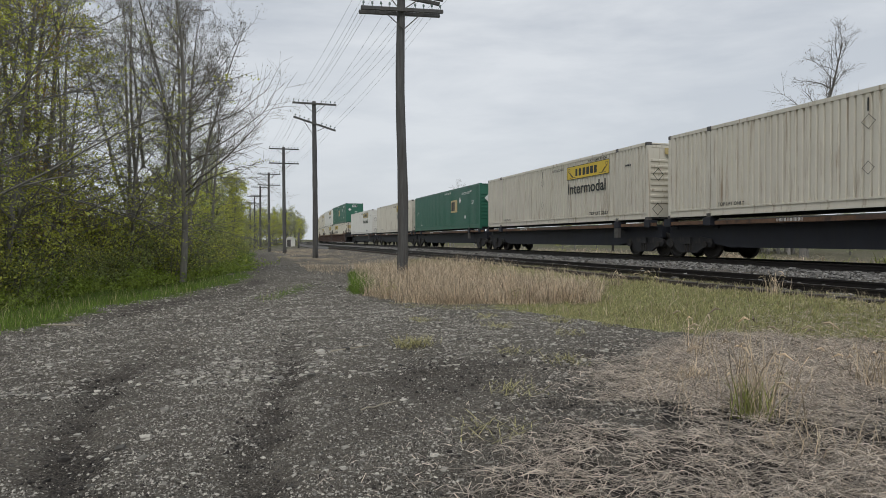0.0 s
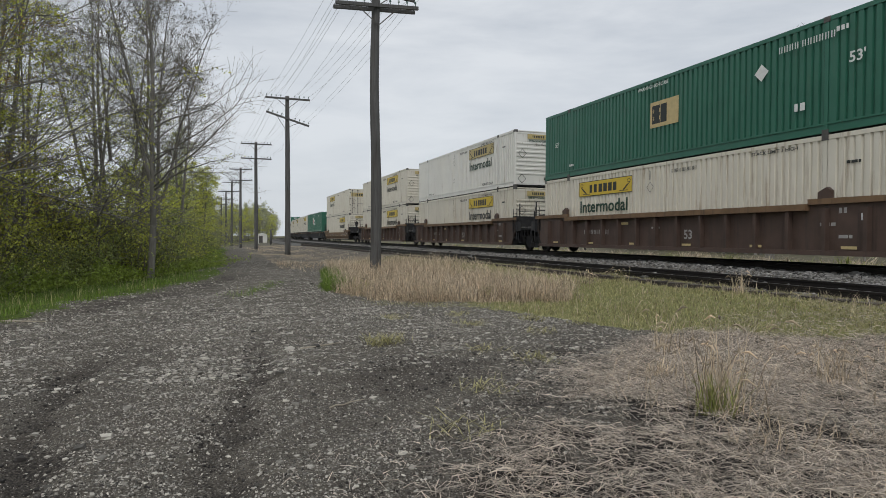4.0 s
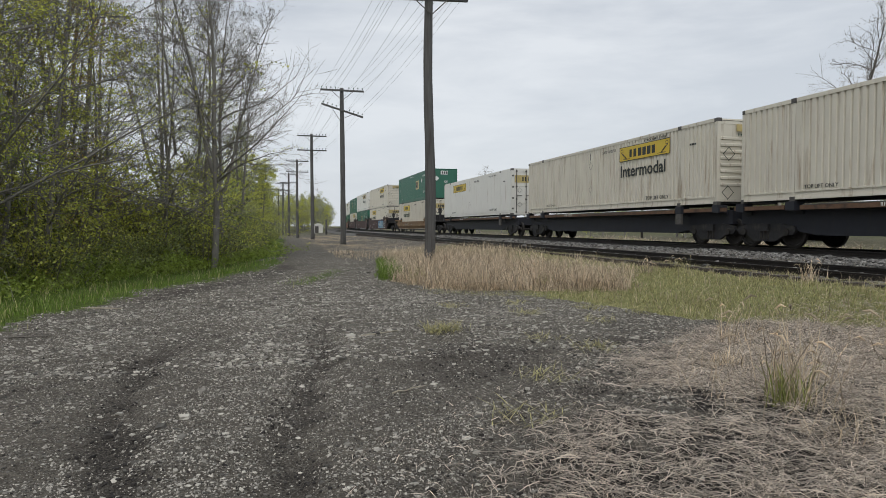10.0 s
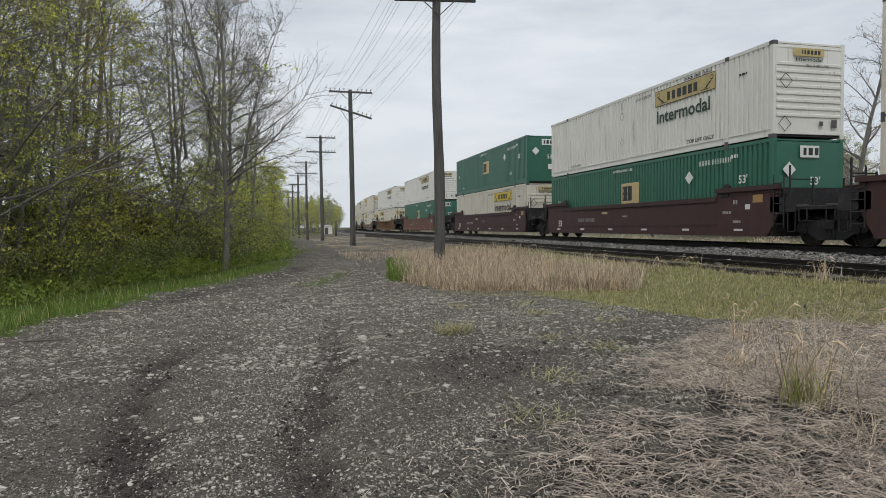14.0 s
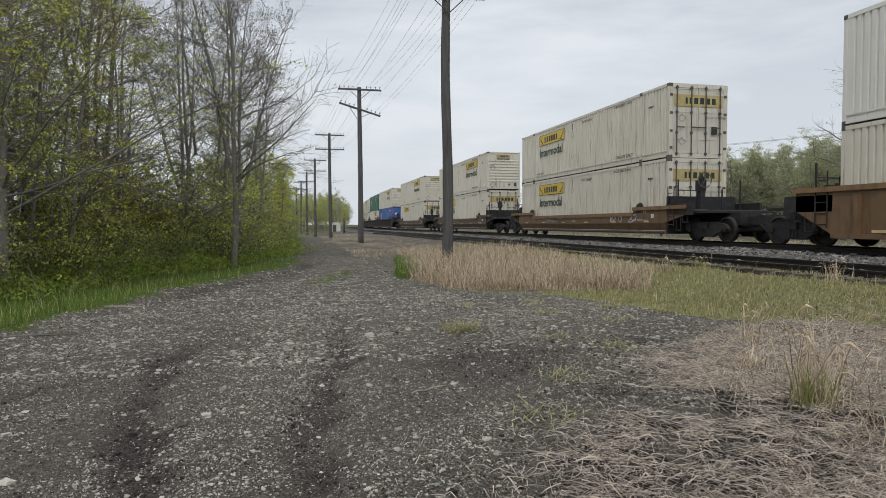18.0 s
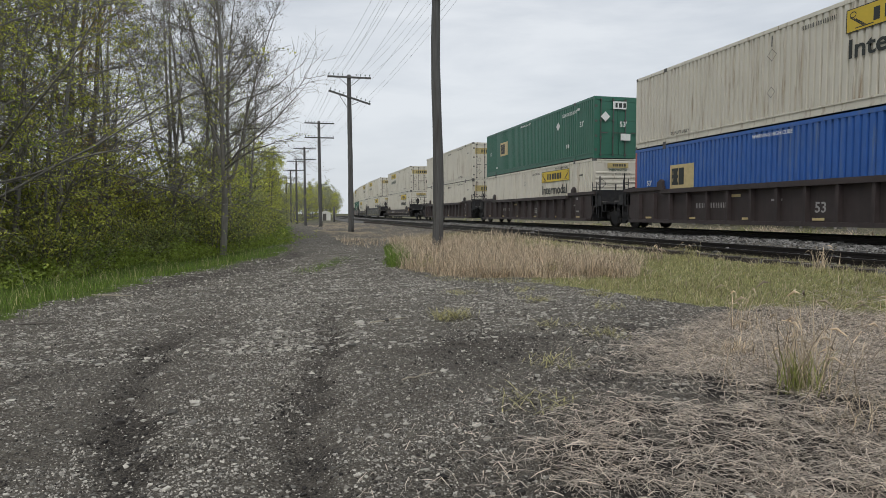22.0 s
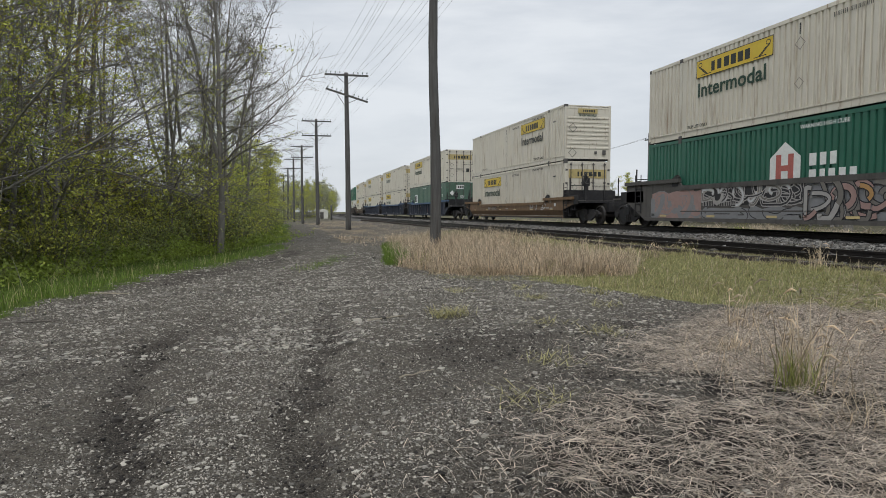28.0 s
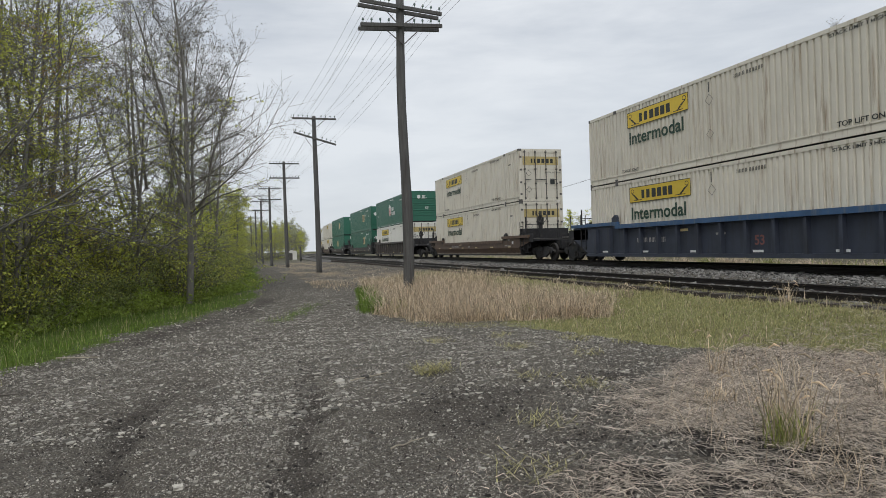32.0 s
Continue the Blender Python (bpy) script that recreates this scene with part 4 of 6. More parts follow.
        for dx, dz, w, h in ((0.24, 0.12, 0.2, 0.82), (0.70, 0.12, 0.2, 0.82), (0.44, 0.46, 0.26, 0.16)):
            plate(REDP, c, SIDE_TURN, y - dx, 1.0 + dz, w, h, 0.011, "emblem_stroke")
        bars(LETTER, c, SIDE_TURN, y - 1.45, 1.55, 0.34, (0.7, 0.6, 0.6), 0.008, "brand_bars")
        bars(LETTER, c, SIDE_TURN, y - 1.45, 1.1, 0.34, (0.7, 0.5, 0.6, 0.6, 0.6), 0.008, "brand_bars")
        bars(LETTER, c, SIDE_TURN, 4.2, 2.3, 0.17, (0.6, 0.6, 0.6, 0.6, 0, 0.6, 0.6, 0.6, 0.6), 0.008, "serial_marking")
        words("WARNING HIGH CUBE", LETTER, c, SIDE_TURN, 8.6, 2.6, 0.11, 1.6, 0.008)
        words("53'", LETTER, c, SIDE_TURN, 1.35, 1.3, 0.26, None, 0.008)
        words("53'", LETTER, c, SIDE_TURN, 15.2, 1.2, 0.2, None, 0.008)
        bars(LETTER, c, SIDE_TURN, 0.75, 0.4, 0.12, (1, 1), 0.008)
        shape(LETTER, c, END_TURN, -0.75, 2.15, [(0.1, 0.08), (0.25, 0), (0.4, 0.08), (0.4, 0.3), (0.25, 0.38), (0.1, 0.3)], 0.03, "end_emblem")
        bars(LETTER, c, END_TURN, -0.2, 2.35, 0.12, (0.7, 0.6, 0.6), 0.03)
        bars(LETTER, c, END_TURN, -0.2, 2.18, 0.12, (0.7, 0.6, 0.6, 0.6), 0.03)
        words("53'", LETTER, c, END_TURN, 0.1, 1.2, 0.22, None, 0.03)
        if end == "r":
            g = Geo()
            for k in range(28):
                g.box(-CW - 0.005, 0.4 + 0.55 * k, 0.08, -CW - 0.003, 0.68 + 0.55 * k, 0.14)
            part("reflector_strip", g, LETTER, c)
    return c


# ---- bogies and cars; z is measured from the rail top ----
WHEEL_R = 0.46


def wheel_geo(g):
    n = 20
    ring = [(0.46, -0.07), (0.46, 0.03), (0.40, 0.05), (0.36, 0.0), (0.16, -0.02), (0.12, 0.06), (0.0, 0.06)]
    for side in (1,):
        base = len(g.v)
        for r, o in ring:
            for k in range(n):
                a = 2 * math.pi * k / n
                g.v.append((-o, r * math.cos(a), r * math.sin(a)))
        for i in range(len(ring) - 1):
            for k in range(n):
                p, q = base + i * n + k, base + i * n + (k + 1) % n
                g.f.append((p, q, q + n, p + n))


def bogie(parent, y, paint=GRIME):
    """A two-axle freight bogie: sideframes, bolster, springs, four wheels."""
    g = Geo()
    for x in (-1.02, 0.92):
        g.prism([(-1.18, 0.52), (-1.12, 0.66), (-0.55, 0.74), (0.55, 0.74), (1.12, 0.66), (1.18, 0.52), (1.08, 0.40), (0.78, 0.40), (0.42, 0.20), (-0.42, 0.20), (-0.78, 0.40), (-1.08, 0.40)], x, x + 0.10, "x")
    g.box(-1.1, -0.2, 0.5, 1.1, 0.2, 0.72)
    b = part("bogie", g, paint, parent, at=pose(0, y, 0))
    for dy in (-0.86, 0.86):
        part("axle", shared("axle", lambda g: (g.cyl((-1.0, 0, 0), (0.95, 0, 0), 0.08, 10), g.cyl((-1.07, 0, 0.02), (-1.0, 0, 0.02), 0.11, 12)), WHEEL), WHEEL, b, at=pose(0, dy, WHEEL_R))
        for sx in (-0.75, 0.75):
            part("wheel", shared("wheel", wheel_geo, WHEEL), WHEEL, b, at=pose(sx, dy, WHEEL_R, 0, 0, 0 if sx < 0 else 180))
    part("spring_nest", shared("spring_nest", lambda g: [g.cyl((-1.0, k * 0.14, 0.26), (-1.0, k * 0.14, 0.5), 0.055, 8) for k in (-1, 0, 1)], WHEEL), WHEEL, b)
    return b


def blob(cx, cy, rx, ry, seed, n=14, squish=0.25):
    r = random.Random(seed)
    return [(cx + rx * math.cos(2 * math.pi * k / n) * (1 + r.uniform(-squish, squish)), cy + ry * math.sin(2 * math.pi * k / n) * (1 + r.uniform(-squish, squish))) for k in range(n)]


PAINTS = {k: material("sprayed_" + k, c, 0.5, grain=0.12, scale=5) for k, c in dict(sky=(0.16, 0.42, 0.58), pale=(0.52, 0.54, 0.55), pink=(0.42, 0.22, 0.20), black=(0.02, 0.02, 0.025), white=(0.66, 0.67, 0.66), grey=(0.22, 0.225, 0.235), ash=(0.36, 0.35, 0.34), rose=(0.33, 0.22, 0.20), amber=(0.42, 0.25, 0.10), deep=(0.045, 0.20, 0.36), olive=(0.10, 0.098, 0.085), dusk=(0.165, 0.155, 0.14)).items()}


def ribbon(g, pts, wide):
    """A flat band of even width along a curve."""
    n = len(pts)
    rim = []
    for k, (p, q) in enumerate(pts):
        a, b = pts[max(k - 1, 0)], pts[min(k + 1, n - 1)]
        dx, dz = b[0] - a[0], b[1] - a[1]
        ln = math.hypot(dx, dz) or 1
        rim.append(((p - dz / ln * wide, q + dx / ln * wide), (p + dz / ln * wide, q - dx / ln * wide)))
    for (a, b), (c, d) in zip(rim[:-1], rim[1:]):
        g.face((*a, 0), (*b, 0), (*d, 0), (*c, 0))


def sprayed(name, g, paint, car, x, out):
    ob = part(name, g, PAINTS[paint], car, "sprayed graffiti")
    ob.matrix_basis = Matrix.Translation((x - out, 0, 0)) @ SIDE_TURN
    return ob


def wildstyle(car, x, y0, y1, z0, z1, ground_paint, fills, line, seed, count, wide):
    """A sprayed piece that cannot be read: an uneven ground with curling outlined bands woven over it."""
    r = random.Random(seed)
    g = Geo()
    n = max(6, int((y1 - y0) * 4))
    rim = [(-(y0 + (y1 - y0) * k / n), z0 + r.uniform(0.0, 0.05), z1 - r.uniform(0.0, 0.10)) for k in range(n + 1)]
    for (a, low, top), (b, low2, top2) in zip(rim[:-1], rim[1:]):
        g.face((a, low, 0), (b, low2, 0), (b, top2, 0), (a, top, 0))
    sprayed("graffiti_ground", g, ground_paint, car, x, 0.003)
    mid, half = (z0 + z1) / 2, (z1 - z0) / 2
    for k in range(count):
        cy = -(y0 + (y1 - y0) * (k + r.uniform(0.2, 0.8)) / count)
        cz = mid + r.uniform(-0.35, 0.35) * half
        rx, rz = r.uniform(0.2, 0.7), half * r.uniform(0.35, 1.0)
        a0, sweep, slant = r.uniform(0, 6.28), r.choice((-1, 1)) * r.uniform(2.2, 4.6), r.uniform(-0.5, 0.5)
        pts = []
        for q in range(13):
            a = a0 + sweep * q / 12
            u, w = rx * math.cos(a) * (1 - 0.03 * q), rz * math.sin(a)
            pts.append((min(max(cy + u + slant * w, -y1 + 0.06), -y0 - 0.06), min(max(cz + w, z0 + wide), z1 - wide)))
        fat = wide * r.uniform(0.6, 1.1)
        g = Geo()
        ribbon(g, pts, fat + 0.03)
        sprayed("graffiti_outline", g, line, car, x, 0.005 + 0.0008 * k)
        g = Geo()
        ribbon(g, pts, fat)
        sprayed("graffiti_fill", g, r.choice(fills), car, x, 0.0054 + 0.0008 * k)


def sprayed_word(body, car, x, left, z, h, width, layers, shear=0.0):
    """Bubble letters: one fat layer of paint over another."""
    for k, (paint, fat) in enumerate(layers):
        me, aspect = text_mesh(body, PAINTS[paint], fat, 1.16)
        ob = new("graffiti_word", me)
        ob.parent = car
        sx = width / aspect
        ob.matrix_basis = Matrix.Translation((x - 0.005 - 0.003 * k, left, z)) @ SIDE_TURN @ Matrix(((sx, shear, 0, 0), (0, h, 0, 0), (0, 0, 1, 0), (0, 0, 0, 1)))
        tagged(ob, "sprayed bubble letters")


def scribble(car, x, y0, y1, z0, z1, paint, seed, count, wide):
    """Thin sprayed lines."""
    r = random.Random(seed)
    for k in range(count):
        g = Geo()
        cy, cz = -r.uniform(y0, y1), r.uniform(z0 + 0.15, z1 - 0.15)
        a, turn = r.uniform(0, 6.28), r.uniform(-1.1, 1.1)
        pts = [(cy, cz)]
        for q in range(8):
            a += turn + r.uniform(-0.5, 0.5)
            p = pts[-1]
            pts.append((p[0] + 0.14 * math.cos(a), min(max(p[1] + 0.14 * math.sin(a), z0), z1)))
        ribbon(g, pts, wide)
        sprayed("graffiti_stroke", g, paint, car, x, 0.012 + 0.0005 * k)


def rail_ladder(g, x, y, z0, z1):
    for dy in (-0.2, 0.2):
        g.cyl((x, y + dy, z0), (x, y + dy, z1), 0.018, 6)
    z = z0 + 0.1
    while z < z1:
        g.cyl((x, y - 0.2, z), (x, y + 0.2, z), 0.015, 6)
        z += 0.3


def well_end(car, paint, y, s, reach, artic, brake):
    """The end of a well car at container end y, pointing along s: deck, sill, stanchions, ladder, coupler."""
    def yy(a):
        return y + s * a
    def bx(g, x0, a, z0, x1, b, z1):
        g.box(x0, min(yy(a), yy(b)), z0, x1, max(yy(a), yy(b)), z1)
    g = Geo()
    bx(g, -0.42, 0.1, 0.62, 0.42, reach, 1.05)
    bx(g, -1.30, 0.12, 0.95, 1.30, 0.55, 1.72)
    part("end_sill", g, GRIME, car)
    g = Geo()
    bx(g, -1.38, 0.02, 0.30, 1.38, 0.1, 1.75)
    part("end_bulkhead", g, GRIME, car)
    g = Geo()
    deck = reach - (0.15 if artic else 0.5)
    bx(g, -1.40, 0.55, 1.06, 1.40, deck, 1.14)
    bx(g, -1.45, 0.1, 1.00, -1.38, deck * 0.72, 1.45)
    bx(g, 1.38, 0.1, 1.00, 1.45, deck * 0.72, 1.45)
    part("end_deck", g, GRIME, car)
    for k, a in enumerate((0.75, 1.15)):
        if a < deck - 0.2:
            g = Geo()
            bx(g, -1.44, a, 0.42 + 0.3 * k, -1.22, a + 0.3, 0.45 + 0.3 * k)
            bx(g, -1.44, a, 0.42 + 0.3 * k, -1.41, a + 0.02, 1.08)
            bx(g, -1.44, a + 0.28, 0.42 + 0.3 * k, -1.41, a + 0.3, 1.08)
            part("step", g, GRIME, car)
    g = Geo()
    bx(g, -1.42, deck * 0.72, 1.14, -1.36, deck, 1.20)
    for a in np.linspace(0.62, deck - 0.08, 6):
        bx(g, -1.35, float(a), 1.14, 1.35, float(a) + 0.05, 1.165)
    part("walkway_grating", g, STEEL, car)
    g = Geo()
    for x in (-1.36, -0.55, 0.55, 1.36):
        g.cyl((x, yy(0.75), 1.14), (x, yy(0.75), 2.35 if abs(x) > 1 else 2.0), 0.03, 6)
    g.cyl((-1.36, yy(0.75), 1.95), (-0.55, yy(0.75), 1.95), 0.02, 6)
    rail_ladder(g, -1.47, yy(0.45), 0.55, 2.1)
    part("handrail", g, GRIME, car)
    if brake:
        g = Geo()
        g.box(-0.78, min(yy(1.1), yy(1.3)), 1.14, -0.62, max(yy(1.1), yy(1.3)), 2.4)
        g.box(-0.84, min(yy(1.05), yy(1.32)), 1.9, -0.56, max(yy(1.05), yy(1.32)), 2.3)
        part("brake_stand", g, GRIME, car)
        g = Geo()
        c = Vector((-0.7, yy(1.42), 2.3))
        ring = [c + Vector((0.28 * math.cos(a), 0, 0.28 * math.sin(a))) for a in np.linspace(0, 2 * math.pi, 17)]
        g.tube(ring, [0.02] * 17, 6, False)
        for a in (0, 2.1, 4.2):
            g.cyl(c, c + Vector((0.28 * math.cos(a), 0, 0.28 * math.sin(a))), 0.014, 5)
        part("brake_wheel", g, STEEL, car)
    if not artic:
        g = Geo()
        bx(g, -0.10, reach, 0.68, 0.10, reach + 0.75, 0.92)
        bx(g, -0.18, reach + 0.5, 0.66, 0.18, reach + 0.85, 0.96)
        part("coupler", g, GRIME, car)
        g = Geo()
        pts = [Vector((0.35, yy(reach), 0.7)), Vector((0.36, yy(reach + 0.3), 0.45)), Vector((0.36, yy(reach + 0.7), 0.42)), Vector((0.3, yy(reach + 0.95), 0.6))]
        g.tube(pts, [0.035] * 4, 6)
        part("air_hose", g, GRIME, car)


RUSTMARK = material("faded_red_lettering", (0.20, 0.085, 0.075), 0.7, grain=0.2)
CHORD_BLUE = material("chord_blue_paint", (0.035, 0.09, 0.19), 0.55, grain=0.25, scale=2.0, spots=(0.10, 0.13, 0.17), spot_amount=0.3, spot_scale=1.5, streak=True)


def make_well(style, key, near_art, far_art, lead, marks):
    """One well-car unit; y = 0 is its container's near end. lead: whether it carries the bogie of its near joint."""
    paint = CARPAINT[key]
    tone = {"rust": "rust-brown", "orange": "orange-brown", "tan": "tan", "maroon": "dark maroon", "redbrown": "red-brown", "brown": "brown", "grey": "dark grey", "darkbrown": "dark brown", "blue": "dark blue", "slate": "grey graffiti-covered"}[key]
    car = tagged(new("well_car"), f"{tone} steel well car with {'ribbed' if style == 'rib' else 'smooth'} sides and dark ends", "railway car", "cars of the train")
    top = {"rib": 1.53, "tall": 1.55, "low": 1.14}[style]
    rise = {"rib": 0.16, "tall": 0.30, "low": 0.26}[style]
    x = 1.45
    for sx in (-1, 1):
        xa, xb = (-x, -x + 0.06) if sx < 0 else (x - 0.06, x)
        g = Geo()
        foot = 0.72 if style == "low" else 0.32
        ea, eb = (0.45 if near_art else 1.35), (0.45 if far_art else 1.35)
        g.prism([(0.0, foot), (CL, foot), (CL + eb, 1.02), (CL + eb, top + rise - 0.1), (13.95, top + rise - 0.1), (13.75, top), (2.4, top), (2.2, top + rise - 0.1), (-ea, top + rise - 0.1), (-ea, 1.02)], xa, xb, "x")
        side = part("well_side", g, paint, car)
        g = Geo()
        xo = (-x - 0.05, -x + 0.05) if sx < 0 else (x - 0.05, x + 0.05)
        g.box(xo[0] - (0.14 if style == "rib" and sx < 0 else 0), 2.3, top - 0.14, xo[1], 13.85, top + 0.02)
        for a, b in ((-ea - 0.05, 2.3), (13.85, CL + eb + 0.05)):
            g.box(xo[0] - (0.03 if sx < 0 else 0), a, top + rise - 0.16, xo[1] + (0.03 if sx > 0 else 0), b, top + rise - 0.02)
        # Rust and orange cars: light on chord against shaded side is put into paint.
        part("top_chord", g, {"rust": CARPAINT["orange"], "blue": CHORD_BLUE, "orange": CARPAINT["tan"]}.get(key, paint), side)
        if style == "low":
            g = Geo()
            g.prism([(sx * x, 0.72), (sx * (x - 0.20), 0.32), (sx * (x - 0.26), 0.32), (sx * (x - 0.06), 0.72)], 0.0, CL, "y")
            part("lower_side", g, paint, side)
            xo = tuple(v - sx * 0.18 for v in xo)
        g = Geo()
        g.box(xo[0] - (0.14 if style == "rib" and sx < 0 else 0), 0.05, 0.28, xo[1], CL - 0.05, 0.40)
        part("bottom_chord", g, paint, side)
        if style == "rib" and sx < 0:
            for k, y in enumerate(np.linspace(0.75, CL - 0.75, 15)):
                part("side_rib", shared("side_rib", lambda g: g.prism([(-0.055, 0), (-0.05, -0.15), (0.05, -0.15), (0.055, 0)], 0.40, 1.42, "z"), paint), paint, side,
                     at=Matrix(((0, 1, 0, -x), (1, 0, 0, float(y)), (0, 0, 1, 0), (0, 0, 0, 1))))
        elif sx < 0:
            g = Geo()
            g.box(-x - 0.015, 2.3, 0.62 if style == "tall" else 0.7, -x, 13.8, 0.66 if style == "tall" else 0.74)
            part("seam", g, paint, side)
    g = Geo()
    g.box(-1.38, 0.2, 0.28, 1.38, CL - 0.2, 0.345)
    part("well_floor", g, GRIME, car)
    for y in (1.95, CL - 1.95):
        g = Geo()
        g.prism([(y - 0.22, top), (y - 0.22, top + 0.34), (y - 0.12, top + 0.42), (y + 0.12, top + 0.30), (y + 0.12, top)], -x - 0.02, -x + 0.1, "x")
        part("container_guide", g, paint if style == "rib" else GRIME, car)
    well_end(car, paint, 0.0, -1, 1.62 if near_art else 3.0, near_art, not near_art)
    well_end(car, paint, CL, 1, 1.62 if far_art else 3.0, far_art, False)
    if not near_art:
        bogie(car, -1.9)
    if not far_art:
        bogie(car, CL + 1.9)
    else:
        bogie(car, CL + 1.7)
    for left, z, h, w in ((11.9 if not near_art else 12.6, 0.82, 0.22, (0.6, 0.6, 0.6, 0.6, 0, 0.6, 0.6, 0.6, 0.6, 0.6, 0.6)), (2.0, 1.0, 0.1, (2, 1, 1.5)), (1.5, 0.7, 0.1, (3, 1)), (8.4, 1.0, 0.08, (3, 2, 1)), (1.5, 1.3, 0.16, (0.6, 0.6))):
        b = bars(WORN, car, SIDE_TURN, left, z if style != "low" else max(z - 0.2, 0.77), h * 0.8, w, 0.158, "reporting_mark")
    g = Geo()
    for y in np.linspace(1.2, 14.8, 6):
        g.box(-x - 0.056, float(y) - 0.2, 0.44 if style != "low" else 0.74, -x - 0.052, float(y) + 0.2, 0.51 if style != "low" else 0.79)
    part("reflector_strip", g, PAINTS["white"] if key in ("maroon", "blue") else TAN, car)
    plate(PAINTS["white"], car, SIDE_TURN, 0.95, 1.12 if style != "low" else 0.92, 0.22, 0.16, 0.158, "placard")
    plate(TAN, car, SIDE_TURN, 10.2, 1.16 if style != "low" else 0.95, 0.5, 0.09, 0.158, "placard")
    if style == "rib":
        words("53", RUSTMARK if key == "blue" else WORN, car, SIDE_TURN, 6.8, 0.66, 0.28, None, 0.156)
    elif key == "maroon":
        words("53", LETTER, car, SIDE_TURN, 14.9, 0.62, 0.3, None, 0.153)
    if key in ("maroon", "slate", "darkbrown") and style != "rib":
        plate(PAINTS["amber"], car, SIDE_TURN, 0.62, 1.32 if style == "tall" else 0.98, 0.42, 0.24, 0.156, "placard")
    face = -x - 0.004
    if marks == "blue":
        blob_ground = Geo()
        blob_ground.face(*[(p, q, 0) for p, q in blob(-4.55, 0.93, 2.25, 0.60, 5, 26, 0.05)])
        sprayed("graffiti_ground", blob_ground, "pale", car, face, 0.002)
        sprayed_word("CUTS", car, face, 6.55, 0.42, 1.02, 4.1, (("white", 0.15), ("black", 0.11), ("sky", 0.062), ("deep", 0.0)))
        sprayed_word("GAWK", car, face, 1.75, 0.95, 0.34, 1.15, (("white", -0.012),), 0.06)
    elif marks == "dark":
        wildstyle(car, face, 1.6, 14.6, 0.36, 1.38, "olive", ["dusk", "olive", "grey", "dusk"], "black", 11, 30, 0.07)
        scribble(car, face - 0.03, 2, 14, 0.4, 1.3, "ash", 12, 14, 0.014)
    elif marks == "pale":
        wildstyle(car, face, 0.6, 8.2, 0.36, 1.54, "grey", ["ash", "rose", "ash", "dusk", "amber", "grey", "rose", "dusk", "ash"], "black", 21, 54, 0.075)
        wildstyle(car, face, 8.25, 12.6, 0.80, 1.54, "black", ["pale", "black", "ash", "black", "dusk"], "ash", 25, 30, 0.032)
        wildstyle(car, face, 8.25, 12.6, 0.36, 0.80, "grey", ["grey", "grey", "ash"], "black", 27, 6, 0.09)
        wildstyle(car, face, 12.65, 15.6, 0.36, 1.40, "rose", ["rose", "grey", "rose"], "grey", 31, 9, 0.10)
    elif marks == "lines":
        scribble(car, face, 1.5, 6.5, 0.42, 1.08, "ash", 47, 13, 0.011)
    elif marks == "tag":
        scribble(car, face, 2.4, 4.6, 0.76, 1.06, "pale", 41, 7, 0.018)
        scribble(car, face, 9.6, 10.7, 0.76, 1.06, "black", 43, 5, 0.02)
    return car


def make_spine(near, far):
    """A spine car: one deep centre beam with container shelves, its own bogies close to the ends."""
    car = tagged(new("spine_car"), "black skeletal spine car carrying one container", "railway car", "cars of the train")
    paint = CARPAINT["navy"]
    g = Geo()
    g.prism([(1.2, 0.62), (2.6, 0.40), (CL - 2.6, 0.40), (CL - 1.2, 0.62), (CL + 0.35, 0.72), (CL + 0.35, 1.16), (-0.35, 1.16), (-0.35, 0.72)], -0.95, 0.95, "x")
    part("centre_beam", g, paint, car)
    for sx in (-1, 1):
        g = Geo()
        xa, xb = (-1.30, -1.14) if sx < 0 else (1.14, 1.30)
        g.box(xa, 2.3, 1.12, xb, CL - 2.3, 1.24)
        g.box(xa, -0.3, 1.14, xb, 1.75, 1.26)
        g.box(xa, CL - 1.75, 1.14, xb, CL + 0.3, 1.26)
        part("side_shelf", g, RUSTY, car)
        g = Geo()
        g.box(xa * 1.002, 2.4, 1.245, xb, CL - 2.4, 1.275)
        part("walk_edge", g, CARPAINT["slate"], car)
    for y in (0.0, 2.0, CL - 2.0, CL):
        part("container_pedestal", shared("pedestal", lambda g: (g.box(-1.36, -0.16, 1.10, -1.0, 0.16, 1.36), g.box(1.0, -0.16, 1.10, 1.36, 0.16, 1.36), g.box(-1.0, -0.12, 1.0, 1.0, 0.12, 1.2)), paint), paint, car, at=pose(0, y, 0))
    part("pedestal_guide", shared("pedestal_guide", lambda g: g.box(-1.35, 1.85, 0.72, -1.25, 2.15, 1.22), STEEL), STEEL, car)
    bogie(car, 0.62)
    bogie(car, CL - 0.70)
    g = Geo()
    g.box(-0.3, CL + 0.35, 0.7, 0.3, CL + far, 0.98)
    part("drawbar", g, GRIME, car)
    bars(LETTER, car, SIDE_TURN, 11.4, 1.15, 0.09, (0.6, 0.6, 0.6, 0.6, 0, 0.6, 0.6, 0.6, 0.6, 0.6, 0.6), 0.005, "reporting_mark")
    bars(CARPAINT["rust"], car, SIDE_TURN, 9.0, 1.14, 0.10, (9, 6, 14), 0.004, "rust_patch")
    return car


